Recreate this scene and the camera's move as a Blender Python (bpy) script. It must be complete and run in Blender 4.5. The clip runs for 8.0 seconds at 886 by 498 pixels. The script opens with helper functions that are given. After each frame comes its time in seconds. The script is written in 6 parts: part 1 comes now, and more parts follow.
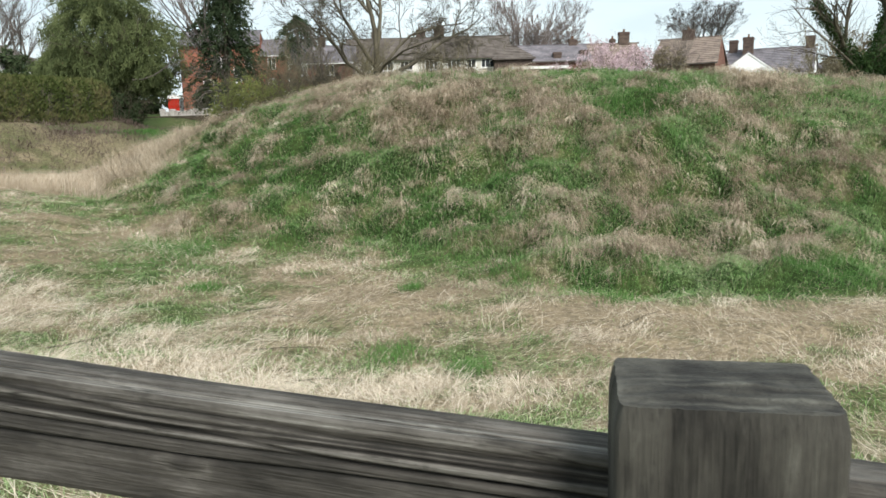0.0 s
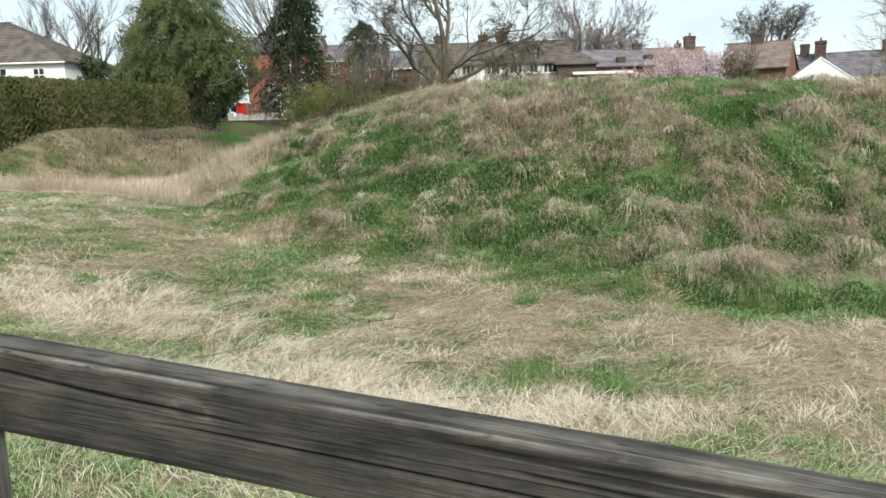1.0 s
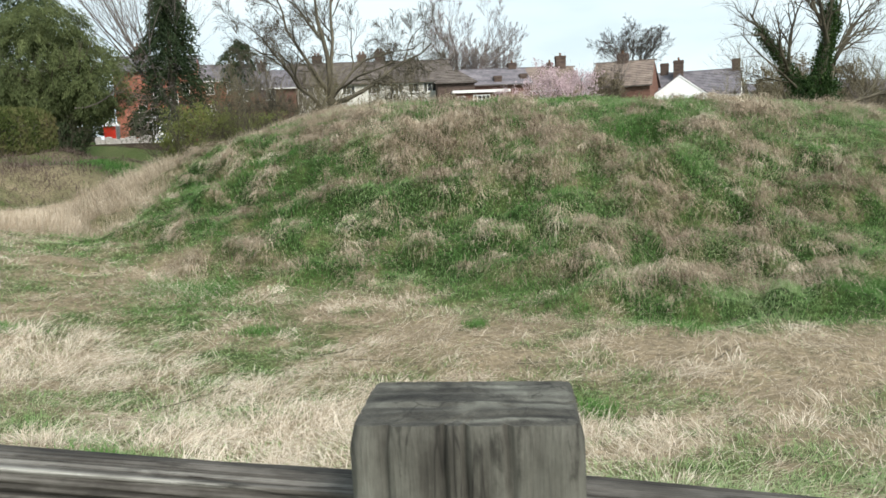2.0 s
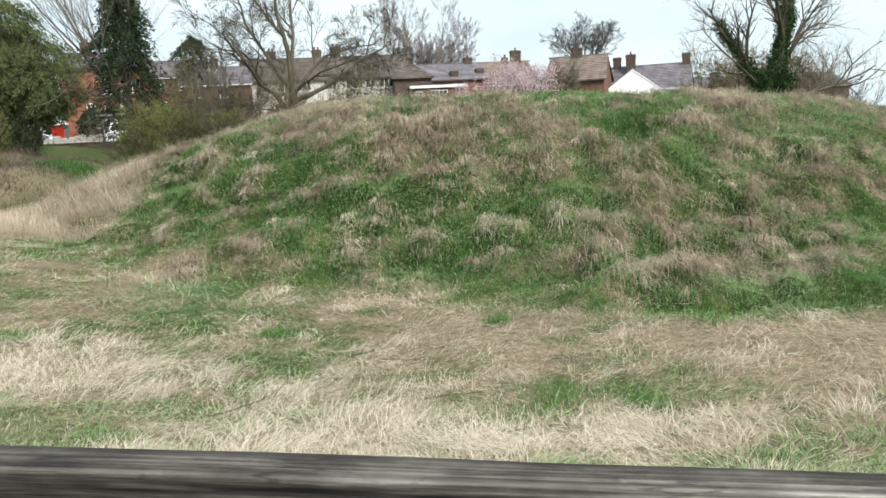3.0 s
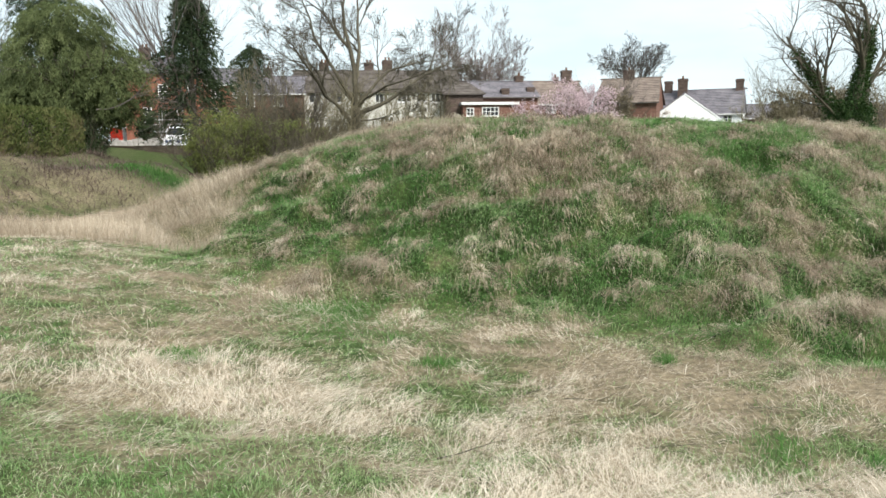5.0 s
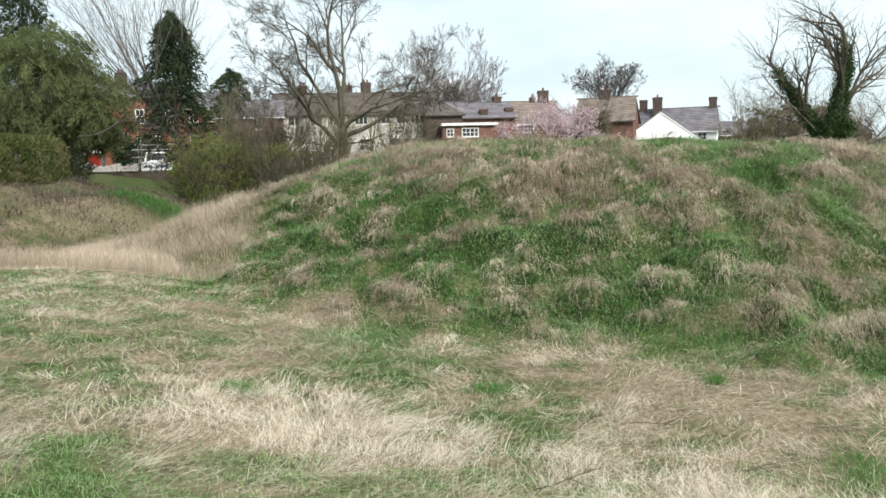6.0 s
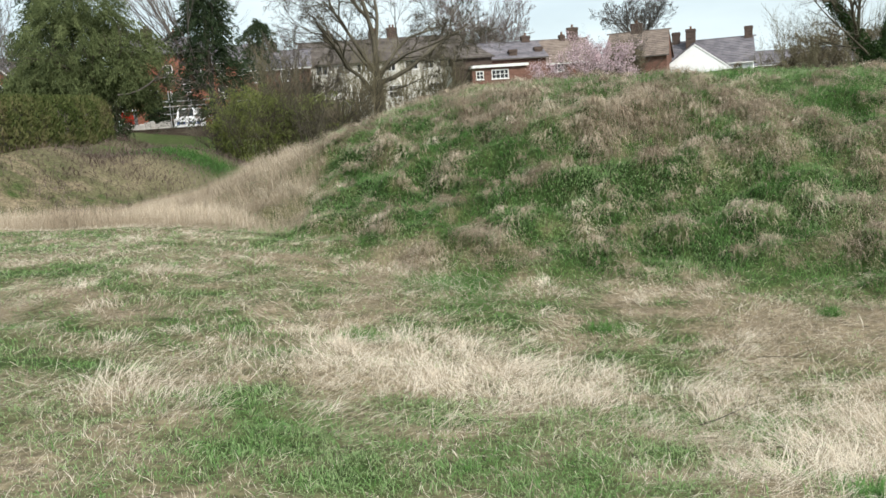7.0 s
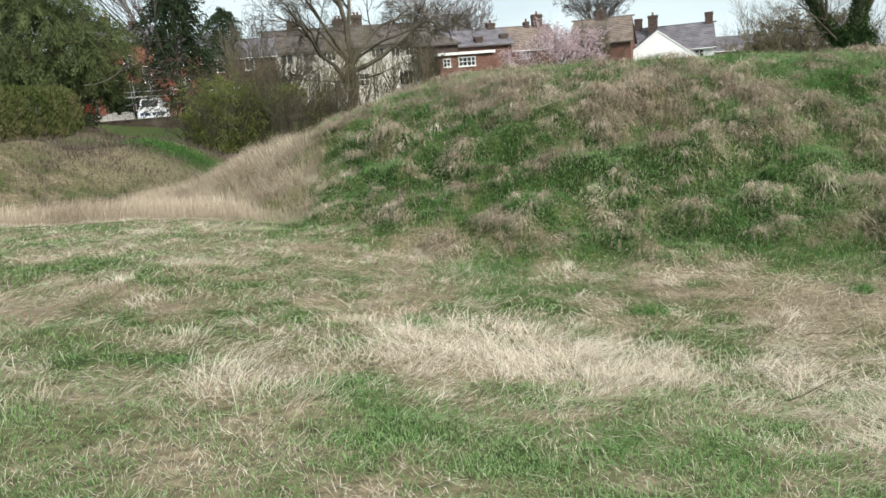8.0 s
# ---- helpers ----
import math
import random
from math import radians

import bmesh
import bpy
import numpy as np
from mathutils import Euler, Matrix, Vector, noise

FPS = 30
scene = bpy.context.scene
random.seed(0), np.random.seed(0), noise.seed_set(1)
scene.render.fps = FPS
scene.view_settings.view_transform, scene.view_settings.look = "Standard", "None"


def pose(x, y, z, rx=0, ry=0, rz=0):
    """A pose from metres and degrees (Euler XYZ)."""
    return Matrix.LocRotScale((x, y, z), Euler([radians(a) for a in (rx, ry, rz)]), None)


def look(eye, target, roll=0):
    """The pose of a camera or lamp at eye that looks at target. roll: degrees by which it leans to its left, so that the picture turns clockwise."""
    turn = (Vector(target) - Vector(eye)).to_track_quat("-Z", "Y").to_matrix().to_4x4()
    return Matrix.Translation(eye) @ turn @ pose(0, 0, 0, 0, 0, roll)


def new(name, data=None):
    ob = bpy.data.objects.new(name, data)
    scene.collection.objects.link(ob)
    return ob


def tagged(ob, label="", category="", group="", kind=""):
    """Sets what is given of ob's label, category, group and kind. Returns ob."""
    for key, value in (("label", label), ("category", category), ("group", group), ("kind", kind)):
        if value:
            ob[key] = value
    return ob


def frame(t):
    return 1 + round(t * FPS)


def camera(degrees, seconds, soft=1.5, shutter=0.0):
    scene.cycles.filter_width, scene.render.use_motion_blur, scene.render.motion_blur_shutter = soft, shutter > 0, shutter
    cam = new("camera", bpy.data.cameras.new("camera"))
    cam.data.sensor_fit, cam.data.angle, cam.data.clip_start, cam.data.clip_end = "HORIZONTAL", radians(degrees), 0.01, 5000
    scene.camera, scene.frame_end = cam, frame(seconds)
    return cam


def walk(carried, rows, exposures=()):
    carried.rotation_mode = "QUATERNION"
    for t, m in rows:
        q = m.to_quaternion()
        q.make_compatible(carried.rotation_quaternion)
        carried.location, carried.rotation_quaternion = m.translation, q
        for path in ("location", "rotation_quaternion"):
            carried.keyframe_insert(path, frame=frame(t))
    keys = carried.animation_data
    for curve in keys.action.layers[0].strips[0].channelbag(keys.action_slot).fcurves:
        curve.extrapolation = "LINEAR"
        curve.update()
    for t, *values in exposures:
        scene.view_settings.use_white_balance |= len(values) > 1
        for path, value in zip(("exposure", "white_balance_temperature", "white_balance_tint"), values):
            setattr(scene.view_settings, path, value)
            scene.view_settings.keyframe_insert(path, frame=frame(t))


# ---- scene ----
cam = camera(61.1, 8.0, soft=1.58, shutter=0.04)
METRES, EYE, TILT, LEAN, TURN = 8.0, 1.5, -10.0, 1.5, 0.0
ROWS = [
    (0.0, 0.0, 0.0, 0.0, 0.0, 0.0, -0.0),
    (0.5, -0.0574, 0.0047, 0.0152, 3.62, -0.88, -0.95),
    (1.0, -0.111, 0.0015, 0.0152, 3.92, 0.26, -0.87),
    (1.5, -0.1633, 0.0042, 0.0156, -1.7, 0.78, -0.16),
    (2.0, -0.2262, 0.0309, 0.0278, -5.22, 1.57, 1.71),
    (2.2, -0.2483, 0.0393, 0.0302, -6.59, 1.86, 2.51),
    (3.3, -0.375, 0.0613, 0.0381, -8.99, 0.17, 2.86),
    (3.5, -0.3935, 0.0798, 0.041, -5.71, -0.66, 2.57),
    (4.0, -0.4417, 0.1057, 0.0567, -4.63, -1.25, 1.82),
    (4.5, -0.5035, 0.1116, 0.0636, -7.26, -1.33, 0.64),
    (5.0, -0.5675, 0.1193, 0.0695, -6.83, 2.22, 0.3),
    (5.2, -0.5948, 0.1272, 0.0758, -5.37, 4.58, 0.67),
    (6.3, -0.7296, 0.1435, 0.0809, -10.51, 2.44, 2.28),
    (6.5, -0.7582, 0.1477, 0.0795, -11.12, 1.26, 2.66),
    (7.0, -0.8257, 0.1671, 0.0838, -6.84, -0.32, 3.65),
    (7.5, -0.8871, 0.1838, 0.0886, -5.9, -0.65, 4.62),
    (8.0, -0.9608, 0.1891, 0.0905, -9.88, -1.41, 4.76),
]
walk(cam, [(t, pose(0, 0, EYE, TILT, LEAN, TURN) @ pose(METRES * x, METRES * y, METRES * z, 90 + pitch, roll, yaw)) for t, x, y, z, yaw, pitch, roll in ROWS],
     exposures=((0.0, 0.7), (2.0, 0.7), (4.0, 0.77), (5.0, 0.78), (6.5, 0.65), (8.0, 0.6)))

# ---- sky and sun: bright thin overcast ----
world = bpy.data.worlds.new("overcast_sky")
scene.world = world
world.use_nodes = True
wn, wl = world.node_tree.nodes, world.node_tree.links
wn.clear()
w_out, w_bg = wn.new("ShaderNodeOutputWorld"), wn.new("ShaderNodeBackground")
w_sky = wn.new("ShaderNodeTexSky")
w_sky.sky_type, w_sky.sun_disc = "NISHITA", False
w_sky.sun_elevation, w_sky.sun_rotation = radians(42), radians(156)
w_sky.air_density, w_sky.dust_density = 1.0, 2.0
w_gain = wn.new("ShaderNodeVectorMath")
w_gain.operation = "SCALE"
w_gain.inputs["Scale"].default_value = 0.12
w_co, w_map, w_cl = wn.new("ShaderNodeTexCoord"), wn.new("ShaderNodeMapping"), wn.new("ShaderNodeTexNoise")
w_map.inputs["Scale"].default_value = (2.0, 2.0, 7.0)
w_cl.inputs["Scale"].default_value, w_cl.inputs["Detail"].default_value = 1.6, 5.0
w_rmp, w_mix = wn.new("ShaderNodeValToRGB"), wn.new("ShaderNodeMix")
w_rmp.color_ramp.elements[0].position, w_rmp.color_ramp.elements[1].position = 0.36, 0.60
w_rmp.color_ramp.elements[0].color, w_rmp.color_ramp.elements[1].color = (0.66, 0.66, 0.66, 1), (1, 1, 1, 1)
w_mix.data_type = "RGBA"
w_mix.inputs["B"].default_value = (0.81, 0.945, 0.99, 1)
wl.new(w_co.outputs["Generated"], w_map.inputs["Vector"])
wl.new(w_map.outputs["Vector"], w_cl.inputs["Vector"])
wl.new(w_cl.outputs["Fac"], w_rmp.inputs["Fac"])
wl.new(w_rmp.outputs["Color"], w_mix.inputs["Factor"])
wl.new(w_sky.outputs["Color"], w_gain.inputs[0])
wl.new(w_gain.outputs["Vector"], w_mix.inputs["A"])
wl.new(w_mix.outputs["Result"], w_bg.inputs["Color"])
wl.new(w_bg.outputs["Background"], w_out.inputs["Surface"])
w_bg.inputs["Strength"].default_value = 0.73

sun = new("sun", bpy.data.lights.new("sun", "SUN"))
sun.data.energy, sun.data.angle, sun.data.color = 3.3, radians(20), (1.0, 0.96, 0.9)
sun.matrix_world = look((16, -24, 36), (0, 12, 0))


# ---- tools ----
def material(name, colours, scale=3.0, rough=0.85, bump=0.3, fine=40.0, stretch=(1, 1, 1), metal=0.0, spread=(0.3, 0.7), random=0.0):
    """A mottled surface: colours ramp over a broad noise, a fine noise darkens and lifts it."""
    m = bpy.data.materials.new(name)
    m.use_nodes = True
    n, l = m.node_tree.nodes, m.node_tree.links
    b = n["Principled BSDF"]
    co, mp = n.new("ShaderNodeTexCoord"), n.new("ShaderNodeMapping")
    mp.inputs["Scale"].default_value = stretch
    l.new(co.outputs["Object"], mp.inputs["Vector"])
    broad, grain = n.new("ShaderNodeTexNoise"), n.new("ShaderNodeTexNoise")
    broad.inputs["Scale"].default_value, broad.inputs["Detail"].default_value = scale, 6.0
    grain.inputs["Scale"].default_value, grain.inputs["Detail"].default_value = fine, 4.0
    l.new(mp.outputs["Vector"], broad.inputs["Vector"])
    l.new(mp.outputs["Vector"], grain.inputs["Vector"])
    ramp = n.new("ShaderNodeValToRGB")
    e = ramp.color_ramp.elements
    e[0].position, e[1].position = spread
    e[0].color, e[1].color = (*colours[0], 1), (*colours[-1], 1)
    for i, c in enumerate(colours[1:-1]):
        x = e.new(spread[0] + (spread[1] - spread[0]) * (i + 1) / (len(colours) - 1))
        x.color = (*c, 1)
    l.new(broad.outputs["Fac"], ramp.inputs["Fac"])
    dirt, mul = n.new("ShaderNodeMapRange"), n.new("ShaderNodeMix")
    dirt.inputs["To Min"].default_value, dirt.inputs["To Max"].default_value = 0.7, 1.25
    l.new(grain.outputs["Fac"], dirt.inputs["Value"])
    mul.data_type, mul.blend_type = "RGBA", "MULTIPLY"
    mul.inputs["Factor"].default_value = 1.0
    l.new(ramp.outputs["Color"], mul.inputs["A"])
    l.new(dirt.outputs["Result"], mul.inputs["B"])
    last = mul.outputs["Result"]
    if random:
        info, hue = n.new("ShaderNodeObjectInfo"), n.new("ShaderNodeHueSaturation")
        span = n.new("ShaderNodeMapRange")
        span.inputs["To Min"].default_value, span.inputs["To Max"].default_value = 1 - random, 1 + random
        l.new(info.outputs["Random"], span.inputs["Value"])
        l.new(span.outputs["Result"], hue.inputs["Value"])
        l.new(last, hue.inputs["Color"])
        last = hue.outputs["Color"]
    l.new(last, b.inputs["Base Color"])
    bp = n.new("ShaderNodeBump")
    bp.inputs["Strength"].default_value, bp.inputs["Distance"].default_value = bump, 0.02
    l.new(grain.outputs["Fac"], bp.inputs["Height"])
    l.new(bp.outputs["Normal"], b.inputs["Normal"])
    b.inputs["Roughness"].default_value, b.inputs["Metallic"].default_value = rough, metal
    b.inputs["Specular IOR Level"].default_value = 0.085
    return m


def tinted(name, colours, rough=0.8, through_light=0.0, attr="tint"):
    """A material whose colour runs along a ramp by the points' own tint."""
    m = bpy.data.materials.new(name)
    m.use_nodes = True
    n, l = m.node_tree.nodes, m.node_tree.links
    b = n["Principled BSDF"]
    at, ramp = n.new("ShaderNodeAttribute"), n.new("ShaderNodeValToRGB")
    at.attribute_name = attr
    e = ramp.color_ramp.elements
    e[0].color, e[1].color = (*colours[0], 1), (*colours[-1], 1)
    for i, c in enumerate(colours[1:-1]):
        e.new((i + 1) / (len(colours) - 1)).color = (*c, 1)
    l.new(at.outputs["Fac"], ramp.inputs["Fac"])
    l.new(ramp.outputs["Color"], b.inputs["Base Color"])
    b.inputs["Roughness"].default_value = rough
    b.inputs["Specular IOR Level"].default_value = 0.08
    if through_light:
        tr, mx = n.new("ShaderNodeBsdfTranslucent"), n.new("ShaderNodeMixShader")
        mx.inputs["Fac"].default_value = through_light
        l.new(ramp.outputs["Color"], tr.inputs["Color"])
        l.new(b.outputs["BSDF"], mx.inputs[1])
        l.new(tr.outputs["BSDF"], mx.inputs[2])
        l.new(mx.outputs["Shader"], n["Material Output"].inputs["Surface"])
    return m


def arrays(name, verts, faces, mat, tint=None, smooth=False):
    """A mesh object from an (n, 3) array and a list of face arrays, each (m, 3) or (m, 4)."""
    me = bpy.data.meshes.new(name)
    verts = np.asarray(verts, np.float32)
    me.vertices.add(len(verts))
    me.vertices.foreach_set("co", verts.ravel())
    loops = np.concatenate([np.asarray(f, np.int32).ravel() for f in faces])
    sizes = np.concatenate([np.full(len(f), np.shape(f)[1], np.int32) for f in faces])
    me.loops.add(len(loops))
    me.loops.foreach_set("vertex_index", loops)
    me.polygons.add(len(sizes))
    me.polygons.foreach_set("loop_start", np.concatenate([[0], np.cumsum(sizes)[:-1]]).astype(np.int32))
    me.polygons.foreach_set("loop_total", sizes)
    me.polygons.foreach_set("use_smooth", np.full(len(sizes), smooth))
    me.update(calc_edges=True)
    if tint is not None:
        me.attributes.new("tint", "FLOAT", "POINT").data.foreach_set("value", np.asarray(tint, np.float32))
    me.materials.append(mat)
    return new(name, me)


def under(ob, parent, label=""):
    ob.parent = parent
    return tagged(ob, label)


def part(name, bm, mat, parent=None, label="", smooth=False):
    me = bpy.data.meshes.new(name)
    bm.normal_update()
    bm.to_mesh(me)
    bm.free()
    me.materials.append(mat)
    if smooth:
        me.polygons.foreach_set("use_smooth", np.full(len(me.polygons), True))
    ob = new(name, me)
    ob.parent = parent
    return tagged(ob, label)


def thing(name, label, category, group="", at=(0, 0, 0), turn=0.0):
    ob = new(name)
    ob.matrix_basis = pose(*at, 0, 0, turn)
    ob.empty_display_size = 0.2
    return tagged(ob, label, category, group)


def block(bm, x0, x1, y0, y1, z0, z1, bevel=0.0):
    """Adds a box, with its edges rounded off by bevel."""
    made = bmesh.ops.create_cube(bm, size=1.0, matrix=Matrix.LocRotScale(((x0 + x1) / 2, (y0 + y1) / 2, (z0 + z1) / 2), None, (x1 - x0, y1 - y0, z1 - z0)))
    if bevel:
        edges = list({e for v in made["verts"] for e in v.link_edges})
        bmesh.ops.bevel(bm, geom=edges, offset=bevel, segments=2, affect="EDGES", profile=0.6)
    return bm


def boxes(*dims, bevel=0.0):
    bm = bmesh.new()
    for d in dims:
        block(bm, *d, bevel=bevel)
    return bm


def prism(bm, outline, y0, y1):
    """A solid from an outline of (x, z) swept along y."""
    a = [bm.verts.new((x, y0, z)) for x, z in outline]
    b = [bm.verts.new((x, y1, z)) for x, z in outline]
    bm.faces.new(a)
    bm.faces.new(b[::-1])
    for i in range(len(a)):
        j = (i + 1) % len(a)
        bm.faces.new((a[j], a[i], b[i], b[j]))
    bmesh.ops.recalc_face_normals(bm, faces=bm.faces)
    return bm


def tubes(lines, sides=4):
    """Vertices and quads of tapered tubes; each line is an array of (x, y, z, radius)."""
    vs, fs, base = [], [], 0
    ring = np.arange(sides) * 2 * np.pi / sides
    for p in lines:
        p = np.asarray(p, float)
        d = np.gradient(p[:, :3], axis=0)
        d /= np.linalg.norm(d, axis=1, keepdims=True) + 1e-9
        ref = np.where(np.abs(d[:, 2:3]) > 0.9, [[1.0, 0, 0]], [[0, 0, 1.0]])
        a = np.cross(d, ref)
        a /= np.linalg.norm(a, axis=1, keepdims=True) + 1e-9
        b = np.cross(d, a)
        v = p[:, None, :3] + p[:, None, 3:] * (np.cos(ring)[None, :, None] * a[:, None] + np.sin(ring)[None, :, None] * b[:, None])
        vs.append(v.reshape(-1, 3))
        i = np.arange(len(p) - 1)[:, None] * sides + base
        k = np.arange(sides)[None]
        k2 = (k + 1) % sides
        fs.append(np.stack([i + k, i + k2, i + sides + k2, i + sides + k], -1).reshape(-1, 4))
        base += len(p) * sides
    return np.concatenate(vs), np.concatenate(fs)


def leaves(points, size, rng, aim=None, long=1.6):
    """Small folded leaf shapes at points, turned at random or roughly along aim."""
    n = len(points)
    a = rng.normal(size=(n, 3))
    if aim is not None:
        a = a * 0.45 + aim
    a /= np.linalg.norm(a, axis=1, keepdims=True)
    b = np.cross(a, rng.normal(size=(n, 3)))
    b /= np.linalg.norm(b, axis=1, keepdims=True)
    s = (size * rng.uniform(0.6, 1.4, n))[:, None]
    up = np.cross(a, b) * s * 0.25
    v = np.stack([points - a * s * long * 0.5, points + b * s * 0.5 + up, points + a * s * long * 0.5, points - b * s * 0.5 + up], 1)
    return v.reshape(-1, 3), np.arange(4 * n).reshape(-1, 4)


def grow(start, way, length, radius, levels, rng, spread=0.6, lift=0.15, wobble=0.14, kids=5, shrink=0.62, first=0.3, out=None, fine=0.004):
    """The lines of a branching limb, from thick to twig."""
    out = [] if out is None else out
    n = 7 if levels > 1 else 4 if levels else 2
    p, d = np.array(start, float), np.array(way, float)
    d /= np.linalg.norm(d)
    line = [(*p, radius)]
    for i in range(n):
        d = d + rng.normal(scale=wobble, size=3) + np.array((0, 0, lift / n))
        d /= np.linalg.norm(d)
        p = p + d * length / n
        line.append((*p, max(radius * (1 - 0.8 * (i + 1) / n), fine)))
    out.append(np.array(line))
    if levels > 0:
        for k in range(kids):
            u = first + (1 - first) * (k + rng.uniform(0, 0.9)) / kids
            i = min(int(u * n), n - 1)
            q = np.array(line[i][:3]) + (np.array(line[i + 1][:3]) - np.array(line[i][:3])) * (u * n - i)
            t = np.array(line[i + 1][:3]) - np.array(line[i][:3])
            t /= np.linalg.norm(t)
            side = np.cross(t, rng.normal(size=3))
            side /= np.linalg.norm(side)
            w = t + side * spread * rng.uniform(0.7, 1.4)
            grow(q, w, length * shrink * rng.uniform(0.7, 1.15) * (1.15 - 0.5 * u), max(line[i][3] * 0.62, fine), levels - 1, rng, spread, lift, wobble, kids, shrink, 0.15, out, fine)
    return out


# ---- the land ----
def ss(a, b, v):
    """Smooth step from 0 at a to 1 at b."""
    u = np.clip((v - a) / (b - a), 0, 1)
    return u * u * (3 - 2 * u)


def soft_max(a, b, k):
    return k * np.logaddexp(a / k, b / k)


def mound_r(x, y):
    """Distance from the mound's middle, narrowed along x."""
    return np.hypot((x - 6) * np.where(x < 6, 0.84, 0.8), y - 27)


def land(x, y):
    """Height of the bare ground: path, trough, mound, ditch, far banks."""
    x, y = np.asarray(x, float), np.asarray(y, float)
    lean = -0.0436 * np.clip(x, -16, 16) - 0.0175 * np.clip(y, -5, 30)
    deep = 0.5 + 1.0 / (1 + np.exp(-np.clip(x + 5.5, -40, 40) / 1.6))
    flat = -0.042 * np.clip(x, -10, 12) - deep * ss(0.6, 10.8, y)
    flat = flat - 0.55 * ss(17.5, 24, y)
    top = 3.27 - 0.55 * 1.1 * np.logaddexp(0, (mound_r(x, y) - 8.0) / 1.1)
    near = soft_max(flat, top, 0.16) + lean
    far = -0.8 + (1.9 - 0.9 * ss(-24, -16, x)) * ss(40, 52, y) + 1.3 * ss(73.9, 74.5, y) + 0.5 * ss(80, 110, y) - 0.8 * ss(45, 50, y) * ss(74.5, 73.9, y) * ss(-17, -14.5, x) * ss(-5, -7, x) - 1.0 * ss(56, 60, y) * ss(74.5, 73.9, y) * ss(-26, -23, x) * ss(-2, -5, x)
    u = ss(25, 40, y)
    # the ditch's far bank: a crest that falls away towards the moat
    bank = -0.9 + 1.95 * ss(24.5, 35.5, y - np.where(x < -14.5, 1.5, 0.9) * (x + 14.5)) * ss(-9.6, -15.4, x) * ss(50, 43, y) + 0.6 * ss(-16.4, -18.4, x) * ss(22, 28, y) * ss(48, 43, y)
    foot = 0.16 * np.exp(-((x - 1.6) / 2.6) ** 2 - ((y - 12.4) / 1.1) ** 2)
    return soft_max(near * (1 - u) + far * u, bank, 0.12) + foot


def lumps(x, y, size, seed):
    """Smooth noise between 0 and 1 with lumps of about that size."""
    x, y = np.asarray(x, float) / size + 37.7 * seed, np.asarray(y, float) / size - 11.3 * seed
    i, j = np.floor(x), np.floor(y)
    u, v = x - i, y - j
    u, v = u * u * (3 - 2 * u), v * v * (3 - 2 * v)

    def h(a, b):
        q = np.sin(a * 127.1 + b * 311.7 + seed * 74.7) * 43758.5453
        return q - np.floor(q)

    return (h(i, j) * (1 - u) + h(i + 1, j) * u) * (1 - v) + (h(i, j + 1) * (1 - u) + h(i + 1, j + 1) * u) * v


def spots(x, y, rows):
    """The strongest of some soft round patches (x, y, radius) at each place, 0 to 1."""
    best = np.zeros(np.shape(x))
    for a, b, r in rows:
        best = np.maximum(best, np.exp(-((x - a) ** 2 + (y - b) ** 2) / (r * r)))
    return best


# patches of growth: x, y, radius
TUSSOCKS_WEST = [(-4.2, 18.5, 0.4), (-2.5, 20.5, 1.03), (-2.5, 16.7, 0.48), (-1.6, 15.3, 0.31), (-1.9, 14.1, 0.3), (-0.8, 18.1, 0.79),
                 (0.2, 18.2, 0.87), (-0.3, 16, 0.52), (0.9, 15.5, 0.3), (0.3, 13.9, 0.37), (-1, 14.2, 0.27), (1.6, 13.7, 0.32), (0.3, 12.8, 0.25),
                 (1.1, 12.6, 0.33), (1.7, 12.4, 0.35), (1.9, 11.2, 0.45), (-5.6, 20.6, 0.52), (-4.5, 14.9, 0.27), (-5.5, 14.9, 0.43),
                 (-5.9, 16.8, 0.34), (-1.4, 12.4, 0.24), (-3.9, 14.7, 0.23), (-6.8, 23.5, 0.69)]
TUSSOCKS_EAST = [(2.1, 17.5, 0.66), (2, 15.6, 0.38), (3, 16.1, 0.37), (3.5, 15.1, 0.54), (3.3, 13.7, 0.55), (4, 13.4, 0.35), (2, 13.4, 0.33),
                 (2.4, 12.9, 0.29), (3.3, 12.1, 0.42), (2.8, 11.2, 0.42), (3.8, 11.4, 0.44), (5.9, 17, 0.77), (7.7, 18.7, 0.79), (6.5, 15.8, 0.68),
                 (4.9, 13.1, 0.51), (5.2, 11.5, 0.54), (6.2, 12.7, 0.43), (4.7, 12.5, 0.31), (3.6, 14.5, 0.4), (5.6, 13.8, 0.45), (3.7, 13.3, 0.29),
                 (2.1, 13.3, 0.31), (7.2, 14.7, 0.49), (8.4, 14.8, 0.51), (2.7, 11.3, 0.4), (4.8, 10.5, 0.23), (6.2, 11.3, 0.25)]
